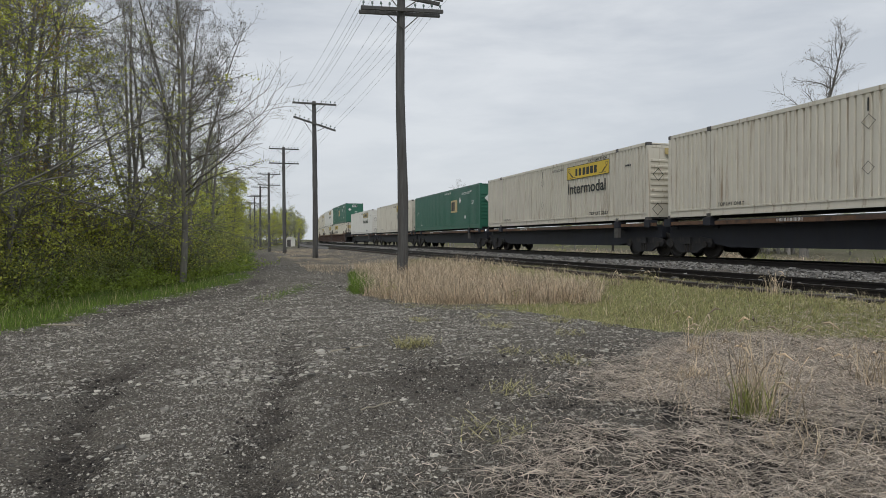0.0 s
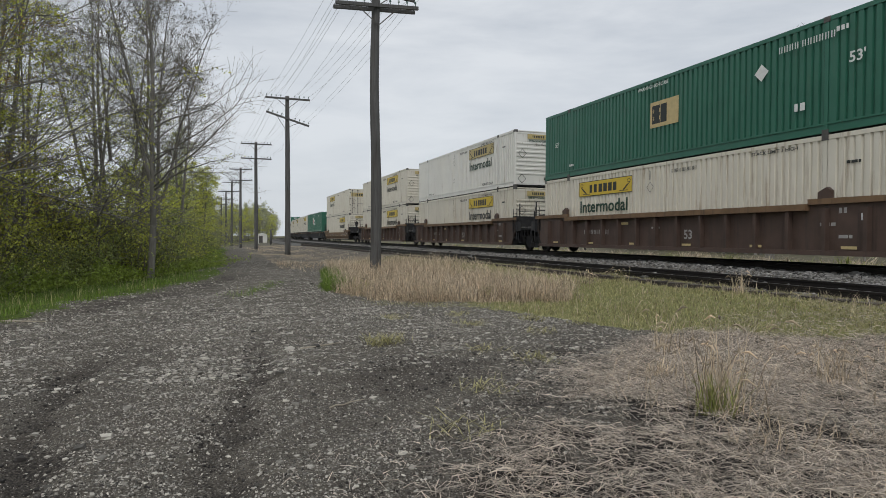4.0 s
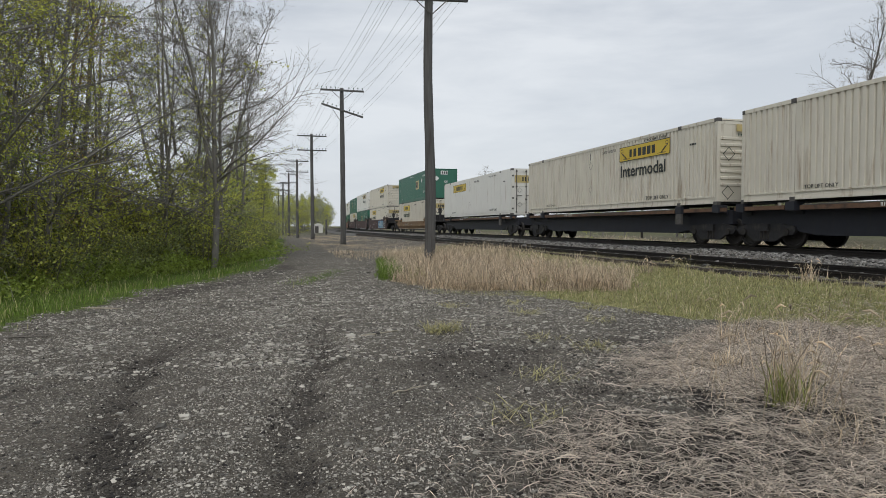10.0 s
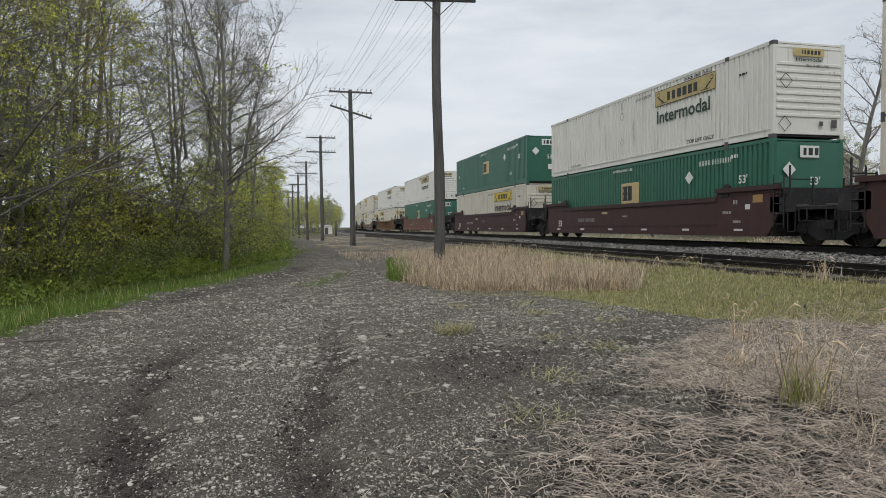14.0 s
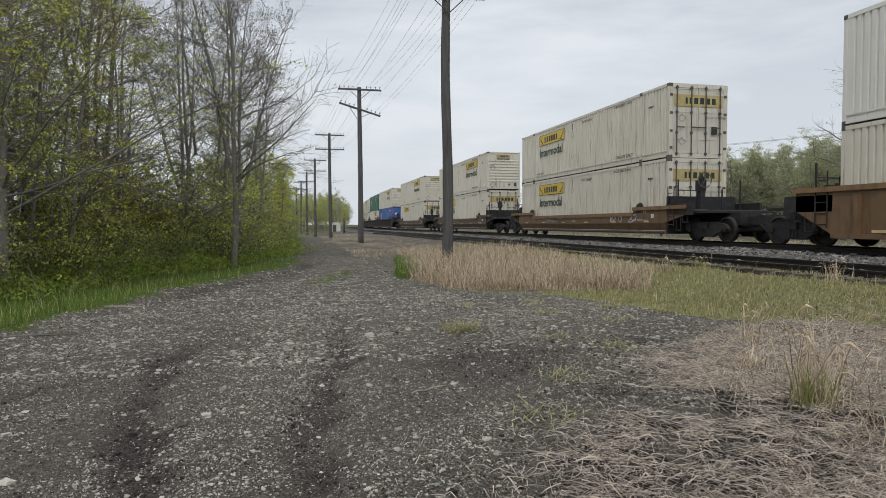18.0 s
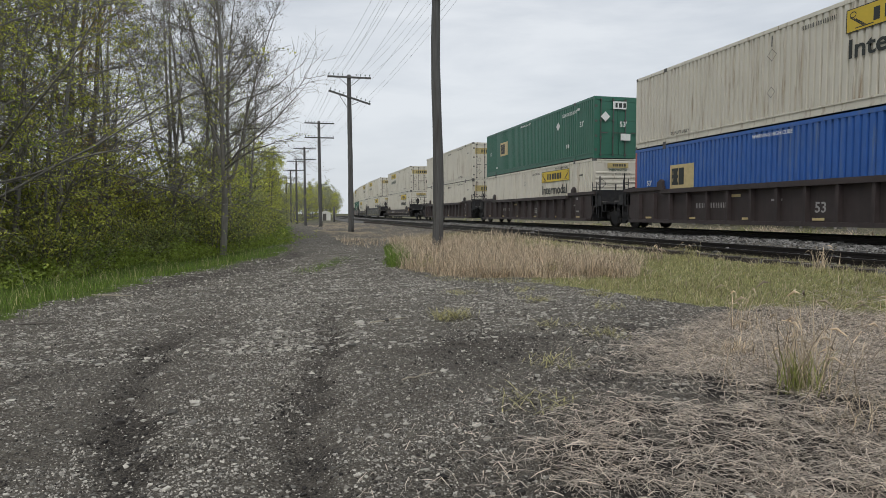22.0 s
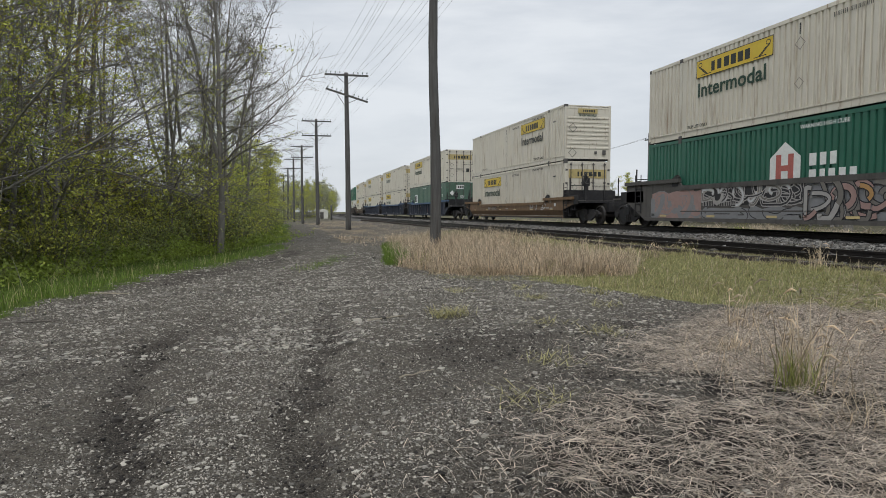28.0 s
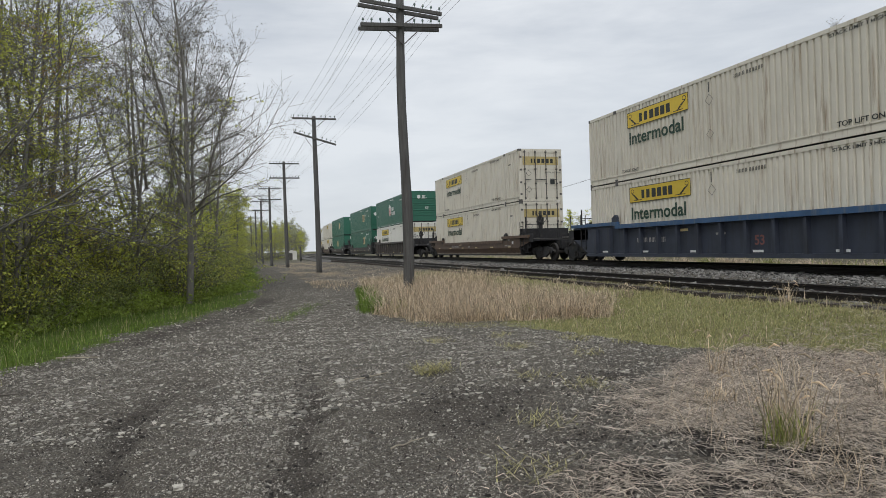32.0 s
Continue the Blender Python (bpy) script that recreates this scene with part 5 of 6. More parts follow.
# near end along the train, car style, paint, lower container, upper container, graffiti
UNITS = [
    (2.61, "S", "", "Jf", ""), (19.94, "S", "", "Jf", ""), (37.6, "S", "", "Er", ""), (54.9, "S", "", "Jf", ""), (73.95, "S", "", "Wf", ""),
    (95.04, "rib", "rust", "Jd", "Es"), (114.4, "rib", "rust", "Jf", "Wf"), (133.9, "rib", "rust", "Jf", "Jf"),
    (157.33, "low", "orange", "Jf", "Jd", "tag"),
    (178.28, "S", "", "Hr", ""), (196.0, "S", "", "Jf", ""), (213.59, "S", "", "Jf", ""), (230.88, "S", "", "Jf", ""), (249.8, "S", "", "Sd", ""),
    (270.95, "low", "tan", "Jd", "Esm"),
    (295.22, "tall", "maroon", "Jd", "Jf", "blue"), (314.9, "tall", "maroon", "Es", "Wf"), (334.7, "tall", "maroon", "Jf", "Es"),
    (359.07, "tall", "redbrown", "Es", "Wf"), (382.5, "rib", "orange", "Jd", "Wf"), (406.6, "low", "orange", "Jd", "Jd", "tag"),
    (430.2, "low", "brown", "Jd", "Jf"), (453.95, "low", "brown", "Kd", "Jf"),
    (477.8, "rib", "darkbrown", "Bs", "Jf"), (497.6, "rib", "darkbrown", "Jf", "Ed"), (517.3, "rib", "darkbrown", "Jd", "Jd"),
    (542.1, "low", "darkbrown", "Jf", "Jd", "lines"), (566.0, "tall", "slate", "Jf", "Jd", "dark"), (586.1, "low", "slate", "Jd", "Jf"), (606.0, "tall", "slate", "Hf", "Jd", "pale"),
    (629.8, "low", "orange", "Jd", "Jf", "tag"), (654.0, "rib", "blue", "Gd", "Jd"), (673.6, "rib", "blue", "Jd", "Jd"), (693.1, "rib", "blue", "Jd", "Jd"),
    (716.7, "low", "brown", "Jd", "Jd"), (741.0, "rib", "grey", "Wd", "Hr"), (760.6, "low", "grey", "Er", "Er"), (784.3, "low", "grey", "Es", "Er"),
    (808.0, "low", "brown", "Jf", "Jf"), (832.0, "rib", "grey", "Jf", "Wf"), (851.6, "rib", "grey", "Jd", "Jf"), (875.2, "low", "brown", "Jf", "Jf"), (899.0, "low", "brown", "Jf", "Jf"),
]
TRAVEL = [(0, 0), (1.2, 25.7), (3.6, 77.1), (6.5, 138.5), (9, 191.5), (13, 277.4), (16.5, 352.8), (19, 406.0), (21.5, 459.6), (24.5, 524.6), (28, 599.8), (32, 684.99)]
MOVING, MODELS = [], {}
# what cannot be told apart on the cars that stay far off
TINY = {"lettering", "marking", "serial_marking", "hazard_diamond", "handle", "rod_guide", "hinge", "data_plate", "scroll_mark", "panel_rim", "lift_casting", "corner_casting", "gap_line", "end_rib"}
WELL_FLOOR, SPINE_TOP = 0.347, 1.36
for n, spec in enumerate(UNITS):
    u, style, key, lower, upper = spec[:5]
    marks = spec[5] if len(spec) > 5 else ""
    near = u - (UNITS[n - 1][0] + CL) if n else 1.1
    far = UNITS[n + 1][0] - (u + CL) if n + 1 < len(UNITS) else 7.4
    if style == "S":
        model = ("S", far < 2)
        make = lambda: make_spine(near, min(far, 1.6) - 0.35)
    else:
        model = (style, key, near < 5, far < 5, marks)
        make = lambda: make_well(style, key, near < 5, far < 5, True, marks)
    if model in MODELS:
        car = copy_thing(MODELS[model], pose(0, 0, 0))
    else:
        car = MODELS[model] = make()
    MOVING.append((car, u, MAIN_Z))
    z = MAIN_Z + (SPINE_TOP if style == "S" else WELL_FLOOR)
    for code in (lower, upper):
        if not code:
            continue
        if code in MODELS:
            box = copy_thing(MODELS[code], pose(0, 0, 0))
        else:
            box = MODELS[code] = make_container(code)
        if u > 780:
            for ob in list(box.children_recursive):
                if ob.name.split(".")[0] in TINY:
                    bpy.data.objects.remove(ob)
        MOVING.append((box, u, z))
        z += CH + 0.004


STEPS = [(float(t), float(np.interp(t, [a for a, _ in TRAVEL], [b for _, b in TRAVEL]))) for t in np.arange(0, 33, 2.0)]


def motions():
    for ob, u, z in MOVING:
        walk(ob, [(t, along(u - s, MAIN_X, z)) for t, s in STEPS])

# ---- trees ----
def limb(g, r, p, d, length, r0, r1, segs, sides, droop=0.0, wander=0.12):
    """One wandering tapered limb; returns its points with directions."""
    pts, dirs = [Vector(p)], [Vector(d).normalized()]
    for k in range(segs):
        d = (dirs[-1] + Vector((r.uniform(-wander, wander), r.uniform(-wander, wander), r.uniform(-wander, wander) - droop))).normalized()
        pts.append(pts[-1] + d * length / segs)
        dirs.append(d)
    g.tube(pts, [r0 + (r1 - r0) * (k / segs) for k in range(segs + 1)], sides, False)
    return pts, dirs


def leaf(g, r, p, size):
    n = Vector((r.gauss(0, 1), r.gauss(0, 1), r.gauss(0, 1) + 0.4)).normalized()
    u = n.orthogonal().normalized()
    u = (Matrix.Rotation(r.uniform(0, 6.28), 3, n) @ u)
    w = n.cross(u)
    a, b = u * size * r.uniform(0.7, 1.2), w * size * r.uniform(0.35, 0.6)
    g.face(p - a * 0.5, p + b * 0.5 - a * 0.05, p + a * 0.5, p - b * 0.5 - a * 0.05)


def side_dir(r, axis, spread):
    u = axis.orthogonal().normalized()
    u = Matrix.Rotation(r.uniform(0, 6.28), 3, axis) @ u
    return (axis * math.cos(spread) + u * math.sin(spread)).normalized()


def grow(seed, tall, r0, first=0.18, boughs=26, reach=0.30, leaves=1200, size=0.075, twigs=7, lean=(0, 0), fork=0.0, up=0.35, clump=5, arch=0.03, aim=(0, 0), flat=0.05, stout=1.0, forks=2):
    """A tree as two meshes, wood and leaves: arching boughs, forked twigs, and leaves in flat sprays."""
    r = random.Random(seed)
    wood, crown = Geo(), Geo()
    trunks = [((0, 0, -0.25), Vector((lean[0], lean[1], 1)), tall, r0)]
    if fork:
        trunks.append(((0, 0, tall * fork), Vector((r.uniform(-0.35, 0.35), r.uniform(-0.3, 0.3), 1)), tall * (0.95 - fork), r0 * 0.62))
    tips = []
    for start, d, length, rad in trunks:
        pts, dirs = limb(wood, r, start, d, length, rad, rad * 0.12, 12, 9, 0.0, 0.06)
        count = boughs if start[2] < 0 else boughs // 2
        for b in range(count):
            f = first + (0.98 - first) * (b + r.random()) / count
            i = min(int(f * 12), 11)
            q = pts[i].lerp(pts[i + 1], f * 12 - i)
            bl = tall * reach * (1.05 - 0.75 * f) * r.uniform(0.5, 1.15)
            rb = max(0.008, rad * (1 - 0.85 * f) * r.uniform(0.22, 0.42) * stout)
            az, el = r.uniform(0, 6.28), up + 0.45 * f + r.uniform(-0.3, 0.3)
            heading = Vector((math.cos(el) * math.cos(az) + aim[0], math.cos(el) * math.sin(az) + aim[1], math.sin(el)))
            bp, bd = limb(wood, r, q, heading, bl, rb, rb * 0.22, 8, 5, arch, 0.21)
            for t in range(twigs):
                j = r.randint(1, 7)
                tl = bl * r.uniform(0.16, 0.42)
                tp, td = limb(wood, r, bp[j].lerp(bp[j + 1], r.random()), side_dir(r, bd[j], r.uniform(0.4, 0.9)) + Vector((0, 0, 0.12)), tl, min(rb * 0.45, 0.012), 0.004, 4, 3, -0.02, 0.28)
                for _ in range(forks):
                    k = r.randint(0, 3)
                    sp, sd = limb(wood, r, tp[k + 1], side_dir(r, td[k], r.uniform(0.4, 1.0)), tl * r.uniform(0.25, 0.6), 0.0050, 0.003, 2, 3, -0.03, 0.25)
                    tips.append(sp[-1])
                    tips.append(sp[1])
                tips += tp[2:]
    for _ in range(leaves // clump):
        p = r.choice(tips)
        for _ in range(clump):
            leaf(crown, r, p + Vector((r.gauss(0, 0.15), r.gauss(0, 0.15), r.gauss(0, flat * 1.4))), size * r.uniform(0.7, 1.2))
    return wood, crown


def shrub(seed, tall, wide, leaves, size, stems=14):
    r = random.Random(seed)
    wood, crown = Geo(), Geo()
    tips = []
    for _ in range(stems):
        d = Vector((r.gauss(0, 0.5), r.gauss(0, 0.5), 1))
        pts, dirs = limb(wood, r, (r.gauss(0, wide * 0.2), r.gauss(0, wide * 0.2), -0.1), d, tall * r.uniform(0.5, 1.05), 0.014, 0.004, 5, 4, 0.03, 0.2)
        for k in range(5):
            tp, _ = limb(wood, r, pts[k + 1], side_dir(r, dirs[k], 0.8), tall * r.uniform(0.12, 0.3), 0.006, 0.003, 2, 3)
            tips += tp
        tips += pts[2:]
    for _ in range(leaves):
        p = r.choice(tips)
        leaf(crown, r, p + Vector((r.gauss(0, wide * 0.07), r.gauss(0, wide * 0.07), r.gauss(0, 0.08))), size)
    return wood, crown


def plant_model(name, geos, wood_mat, leaf_mat, label, category, group):
    t = tagged(new(name), label, category, group)
    part("trunk" if category == "tree" else "stem", geos[0], wood_mat, t, smooth=True)
    part("crown" if category == "tree" else "foliage", geos[1], leaf_mat, t)
    return t


def sited(model, x, y, turn, size, tilt=0.0):
    ob = copy_thing(model, pose(0, 0, 0))
    ob.matrix_basis = pose(x, y, float(height(x, y)), tilt, 0, turn) @ Matrix.Diagonal((size, size, size, 1))
    return ob


WOODS = "woodland beside the gravel track"
edge_tree = [
    plant_model("tree", grow(1, 13.0, 0.125, 0.24, 40, 0.37, 3600, 0.066, 12, (0.02, 0), 0.26, 0.5, 3, -0.01, (0.22, -0.1), 0.05, 1.2, 4), BARK, LEAF_R, "slender grey forked tree with fine twigs and reddish buds", "tree", WOODS),
    plant_model("tree", grow(2, 11.5, 0.10, 0.14, 20, 0.60, 4200, 0.085, 10, (-0.04, 0.02), 0.0, 0.12, 8, -0.015, (0.5, -0.15), 0.03, 1.25), BARK, LEAF_Y, "young tree with long low arching limbs and yellow leaves", "tree", WOODS),
    plant_model("tree", grow(3, 15.0, 0.16, 0.30, 24, 0.36, 4400, 0.085, 8, (0.03, 0.02), 0.45, 0.25, 8, 0.0), BARK, LEAF_Y, "tall grey tree with sparse yellow spring leaves", "tree", WOODS),
    plant_model("tree", grow(4, 13.0, 0.10, 0.16, 22, 0.36, 3600, 0.085, 8, (-0.02, 0.03), 0.0, 0.2, 8, 0.0), BARK, LEAF_G, "straight young tree with sparse green leaves", "tree", WOODS),
    plant_model("tree", grow(5, 13.5, 0.12, 0.2, 28, 0.40, 3200, 0.066, 10, (0.0, -0.03), 0.35, 0.3, 3, 0.0, (0, 0), 0.05, 1.0, 4), BARK, LEAF_R, "bare forked tree with dense fine twigs", "tree", WOODS),
    plant_model("sapling", grow(6, 9.5, 0.045, 0.12, 14, 0.36, 2000, 0.085, 7, (0.05, 0.0), 0.0, 0.2, 7, 0.0), BARK, LEAF_Y, "thin sapling with a few yellow-green leaves", "tree", WOODS),
    plant_model("sapling", grow(7, 8.0, 0.038, 0.12, 13, 0.38, 2200, 0.085, 7, (-0.06, 0.02), 0.0, 0.2, 7, 0.0), BARK, LEAF_G, "thin leaning sapling with small green leaves", "tree", WOODS),
    plant_model("tree", grow(8, 8.0, 0.09, 0.05, 34, 0.36, 7000, 0.11, 5, (0.02, 0.0), 0.0, 0.4, 4), BARK, LEAF_P, "dense young tree in fresh pale leaf", "tree", WOODS),
    plant_model("tree", grow(9, 7.0, 0.08, 0.05, 32, 0.40, 6500, 0.11, 5, (0.0, 0.02), 0.0, 0.35, 4), BARK, LEAF_Y, "dense young tree in yellow-green leaf", "tree", WOODS),
    plant_model("tree", grow(10, 9.5, 0.07, 0.2, 22, 0.34, 3000, 0.07, 8, (0.03, 0.0), 0.0, 0.35, 6, 0.0), BARK, LEAF_O, "slim tree in young rusty orange leaf", "tree", WOODS),
]
UNDER = "undergrowth at the wood's edge"
bushes = [
    plant_model("bush", shrub(11, 1.5, 1.5, 1700, 0.12), TWIG, LEAF_D, "leafy green undergrowth bush", "bush", UNDER),
    plant_model("bush", shrub(12, 2.3, 1.8, 1800, 0.12, 18), TWIG, LEAF_D, "tall leafy shrub in dark green leaf", "bush", UNDER),
    plant_model("bush", shrub(13, 1.0, 1.6, 1500, 0.12), TWIG, LEAF_G, "low bright green shrub", "bush", UNDER),
    plant_model("bush", shrub(14, 2.8, 1.8, 1200, 0.11, 26), TWIG, LEAF_Y, "twiggy shrub with yellow-green young leaves", "bush", UNDER),
]
# the models stand in the wood themselves
for k, (m, (x, y)) in enumerate(zip(edge_tree + bushes, [(-2.15, 23.8), (-6.57, 16.4), (-9.8, 21.5), (-7.9, 26.0), (-4.4, 31.0), (-7.0, 17.4), (-3.4, 28.5), (-2.0, 41.0), (-1.6, 50.0), (-6.3, 26.5), (-7.2, 17.2), (-6.9, 20.2), (-5.2, 23.0), (-5.6, 24.0)])):
    m.matrix_basis = pose(x, y, float(height(x, y)), 0, 0, 40 * k if k > 1 else 0)
RW = random.Random(5)
for i, x, y, turn, size in ((0, -2.1, 27.5, 200, 0.85), (4, -1.9, 34.2, 40, 0.75), (2, -11.5, 19.0, 90, 1.0), (3, -11.2, 16.2, 0, 1.0), (1, -9.0, 15.4, 150, 1.0), (5, -3.6, 29.0, 60, 0.85), (1, -6.0, 19.0, -35, 0.85), (1, -8.6, 17.5, 30, 1.05), (1, -4.0, 25.0, -20, 0.8),
                            (5, -6.5, 19.5, 0, 1.0), (6, -8.6, 17.8, 80, 1.1), (1, -7.6, 20.6, 250, 0.9), (1, -5.8, 23.6, 20, 0.8), (2, -7.9, 20.0, 10, 1.3), (2, -9.1, 19.6, 140, 1.2), (9, -8.4, 22.5, 60, 1.0), (4, -9.6, 17.6, 200, 1.0), (0, -8.3, 18.9, 100, 0.95), (3, -7.4, 18.9, 30, 0.95), (4, -10.5, 20.5, 30, 1.05), (9, -6.3, 21.0, 0, 0.9)):
    sited(edge_tree[i], x, y, turn, size)
for k in range(40):
    y = RW.uniform(12, 33)
    x = float(wood_edge(y)) - 0.8 - RW.uniform(0, 1) ** 1.2 * 11
    sited(edge_tree[RW.choice([0, 1, 2, 3, 5, 5, 6, 4, 4])], x, y, RW.uniform(0, 360), RW.uniform(0.75, 1.05))
for k in range(22):
    y = RW.uniform(13, 25)
    x = float(wood_edge(y)) - 1.2 - RW.uniform(0, 6)
    sited(edge_tree[RW.choice([5, 6, 5, 4, 9])], x, y, RW.uniform(0, 360), RW.uniform(0.8, 1.1))
for k in range(62):
    y = 38 + 130 * ((k + RW.random()) / 62) ** 1.2
    x = float(wood_edge(y)) - RW.uniform(0, 4) + 0.2
    sited(edge_tree[RW.choice([7, 8, 7, 8, 8])], x, y, RW.uniform(0, 360), RW.uniform(0.6, 0.95))
for k in range(105):
    y = RW.uniform(11.5, 60)
    x = float(wood_edge(y)) - abs(RW.gauss(0, 1)) * 2.2 + 0.5
    sited(bushes[RW.choice([0, 0, 1, 2, 2, 3, 3])], x, y, RW.uniform(0, 360), RW.uniform(0.6, 1.05))
for k in range(48):
    y = RW.uniform(14, 36)
    x = float(wood_edge(y)) - 1.6 - RW.uniform(0, 7)
    sited(bushes[RW.choice([1, 3, 3])], x, y, RW.uniform(0, 360), RW.uniform(1.15, 1.75))
for k in range(34):
    y = RW.uniform(12, 31)
    x = float(wood_edge(y)) + RW.uniform(-0.2, 0.8)
    sited(bushes[RW.choice([0, 2, 2, 3])], x, y, RW.uniform(0, 360), RW.uniform(0.55, 0.95))
for k in range(16):
    y = RW.uniform(10, 26)
    x = float(wood_edge(y)) + RW.uniform(0.3, 1.8)
    sited(bushes[RW.choice([0, 2])], x, y, RW.uniform(0, 360), RW.uniform(0.28, 0.45))

# beyond the line
bare = plant_model("tree", grow(21, 12.7, 0.20, 0.22, 32, 0.50, 1500, 0.07, 11, (0.07, -0.03), 0.0, 0.30, 3, 0.0, (0, 0), 0.05, 1.3, 4), BARK, LEAF_R, "bare tree with buds behind the railway", "tree", "trees beyond the line")
bare.matrix_basis = pose(29.6, 27.5, -0.6)
leafy = plant_model("tree", grow(22, 9.0, 0.16, 0.08, 40, 0.42, 7500, 0.13, 8, (0.0, 0), 0.3, 0.45, 5), BARK, LEAF_H, "broad tree behind the railway, its spring leaf colour paled for haze", "tree", "trees beyond the line")
leafy.matrix_basis = pose(45, 60, -0.6)
for k in range(30):
    ratio = 0.70 + 0.36 * (k + RW.random()) / 30
    x = 42 + RW.uniform(0, 9)
    sited(leafy, x, x / ratio, RW.uniform(0, 360), RW.uniform(0.8, 1.02))
for k in range(40):
    y = -5 + 330 * (k + RW.random()) / 40
    x = 31 + RW.uniform(0, 18) + 0.05 * max(0, y - 60) + max(0, y - 88) ** 2 / 1800
    sited(RW.choice([leafy, leafy, edge_tree[7], edge_tree[8], bare]), x, y, RW.uniform(0, 360), RW.uniform(0.55, 0.95) if y > 40 else RW.uniform(0.4, 0.62))
for k in range(52):
    y, ratio = RW.uniform(165, 270), RW.uniform(-0.05, 0.092)
    tall = y * (0.050 - 0.6 * max(0.0, ratio - 0.055)) + 1.7
    sited(leafy if k % 5 else edge_tree[8], y * ratio, y, RW.uniform(0, 360), tall / (9.0 if k % 5 else 7.0) * RW.uniform(0.75, 1.0))


# ---- grass, straw and stones ----
def blades(name, count, zone, x0, x1, y0, y1, mat, tall, width, bend, label, flat=False, near=True, seed=0, power=1.0):
    """A field of single curved blades wherever the zone's weight allows."""
    rg = np.random.default_rng(seed)
    n = count * 6
    y = y0 + (y1 - y0) * rg.random(n) ** (1.8 if near else 1.0)
    x = rg.uniform(x0, x1, n)
    w = zones(x, y)[zone] if isinstance(zone, int) else zone(x, y)
    ok = np.flatnonzero(rg.random(n) < w ** power)[:count]
    x, y, w = x[ok], y[ok], w[ok]
    n = len(x)
    z = height(x, y)
    z = np.where(x < 11, np.maximum(z, SIDE_Z - 0.135 - np.maximum(0, np.abs(x - SIDE_X) - 1.1) * 1.05), z)
    a = rg.uniform(0, 2 * np.pi, n)
    if flat:
        a = waves(x, y, 17, 0.9) * 2.6 + rg.normal(0, 1.0, n) + np.pi * (rg.random(n) < 0.5)
    h = tall * rg.uniform(0.45, 1.15, n)
    if not flat:
        h = h * (0.4 + 0.6 * np.clip(w, 0, 1)) * (1 + 0.25 * waves(x, y, 41, 1.4))
    bw = width * rg.uniform(0.6, 1.3, n)
    out = bend * h * rg.uniform(0.3, 1.3, n)
    ux, uy = np.cos(a), np.sin(a)
    px, py = -uy * bw / 2, ux * bw / 2
    v = np.zeros((n, 5, 3))
    if flat:
        lift = 0.004 + 0.06 * rg.random(n) ** 2
        curl = rg.uniform(-0.25, 0.25, n) * h
        for k, (f, wd) in enumerate(((0, 1), (0, -1), (0.5, 1), (0.5, -1), (1, 0))):
            c = curl * 4 * f * (1 - f)
            v[:, k, 0] = x + ux * h * f + px * wd - uy * c
            v[:, k, 1] = y + uy * h * f + py * wd + ux * c
            v[:, k, 2] = z + 0.004 + lift * (1.0 if f == 0.5 else 0.35 * (1 - f)) + rg.uniform(0, 0.008, n)
    else:
        for k, (f, wd) in enumerate(((0, 1), (0, -1), (0.55, 0.8), (0.55, -0.8), (1, 0))):
            v[:, k, 0] = x + ux * out * f * f + px * wd
            v[:, k, 1] = y + uy * out * f * f + py * wd
            v[:, k, 2] = z - 0.01 + h * f * (1 - 0.25 * f * bend)
    b = np.arange(n)[:, None] * 5
    faces = np.concatenate([b + [0, 1, 3, 2]], 0).tolist()
    tris = (b + [2, 3, 4]).tolist()
    me = bpy.data.meshes.new(name)
    me.from_pydata(v.reshape(-1, 3).tolist(), [], faces + tris)
    me.materials.append(mat)
    return tagged(new(name, me), label, "grass", kind="stuff")


blades("verge_grass", 36000, 0, -9, 2.2, 6.5, 40, GRASS_G, 0.17, 0.010, 0.6, "lush green verge grass under the trees", seed=1)
blades("meadow_grass", 46000, 3, 2.8, 9.7, 3.5, 34, GRASS_M, 0.095, 0.009, 0.9, "short green and tan meadow grass by the siding", seed=2)
blades("dry_grass", 6500, 2, 2.4, 9.5, 10.4, 29, GRASS_D, 0.60, 0.013, 0.75, "tall standing dry straw-coloured grass", seed=3)
blades("matted_grass", 17000, 2, 2.4, 9.5, 10.4, 31, GRASS_D, 0.34, 0.013, 1.5, "bent and matted dry grass under the standing stems", seed=33)
blades("corner_grass", 2600, clump, 2.2, 5.0, 14.3, 25, GRASS_G, 0.30, 0.010, 0.6, "lush green grass at the corner of the dry stand", seed=34)
blades("sparse_dry_grass", 7000, 2, 3.0, 9.0, 28, 95, GRASS_D, 0.13, 0.016, 1.0, "sparse low dry grass on the bare ground along the poles", near=False, seed=36)
blades("meadow_stalks", 2600, 3, 2.8, 9.7, 3.5, 30, GRASS_D, 0.26, 0.006, 0.8, "pale dry stalks among the meadow grass", seed=35)
blades("straw_wisps", 11000, lambda x, y: 0.5 * sstep(-1.8, 0.2, x - straw_edge(y)) * sstep(9, 6, y), 0.3, 8.0, 1.9, 9.5, STRAW, 0.10, 0.003, 0.5, "scattered wisps of straw on dark soil", True, seed=9)
blades("straw", 46000, lambda x, y: zones(x, y)[1] * np.clip(0.5 + 0.5 * waves(x, y, 18, 0.28) + 0.4 * waves(x, y, 19, 1.3), 0.06, 1), 0.5, 9.0, 1.9, 8.0, STRAW, 0.22, 0.0032, 0.5, "flattened dead straw lying on the soil", True, seed=4)
blades("upper_straw", 17000, 1, 2.2, 9.0, 4.2, 7.6, STRAW, 0.22, 0.0042, 0.5, "flattened dead straw below the meadow", True, near=False, seed=44)
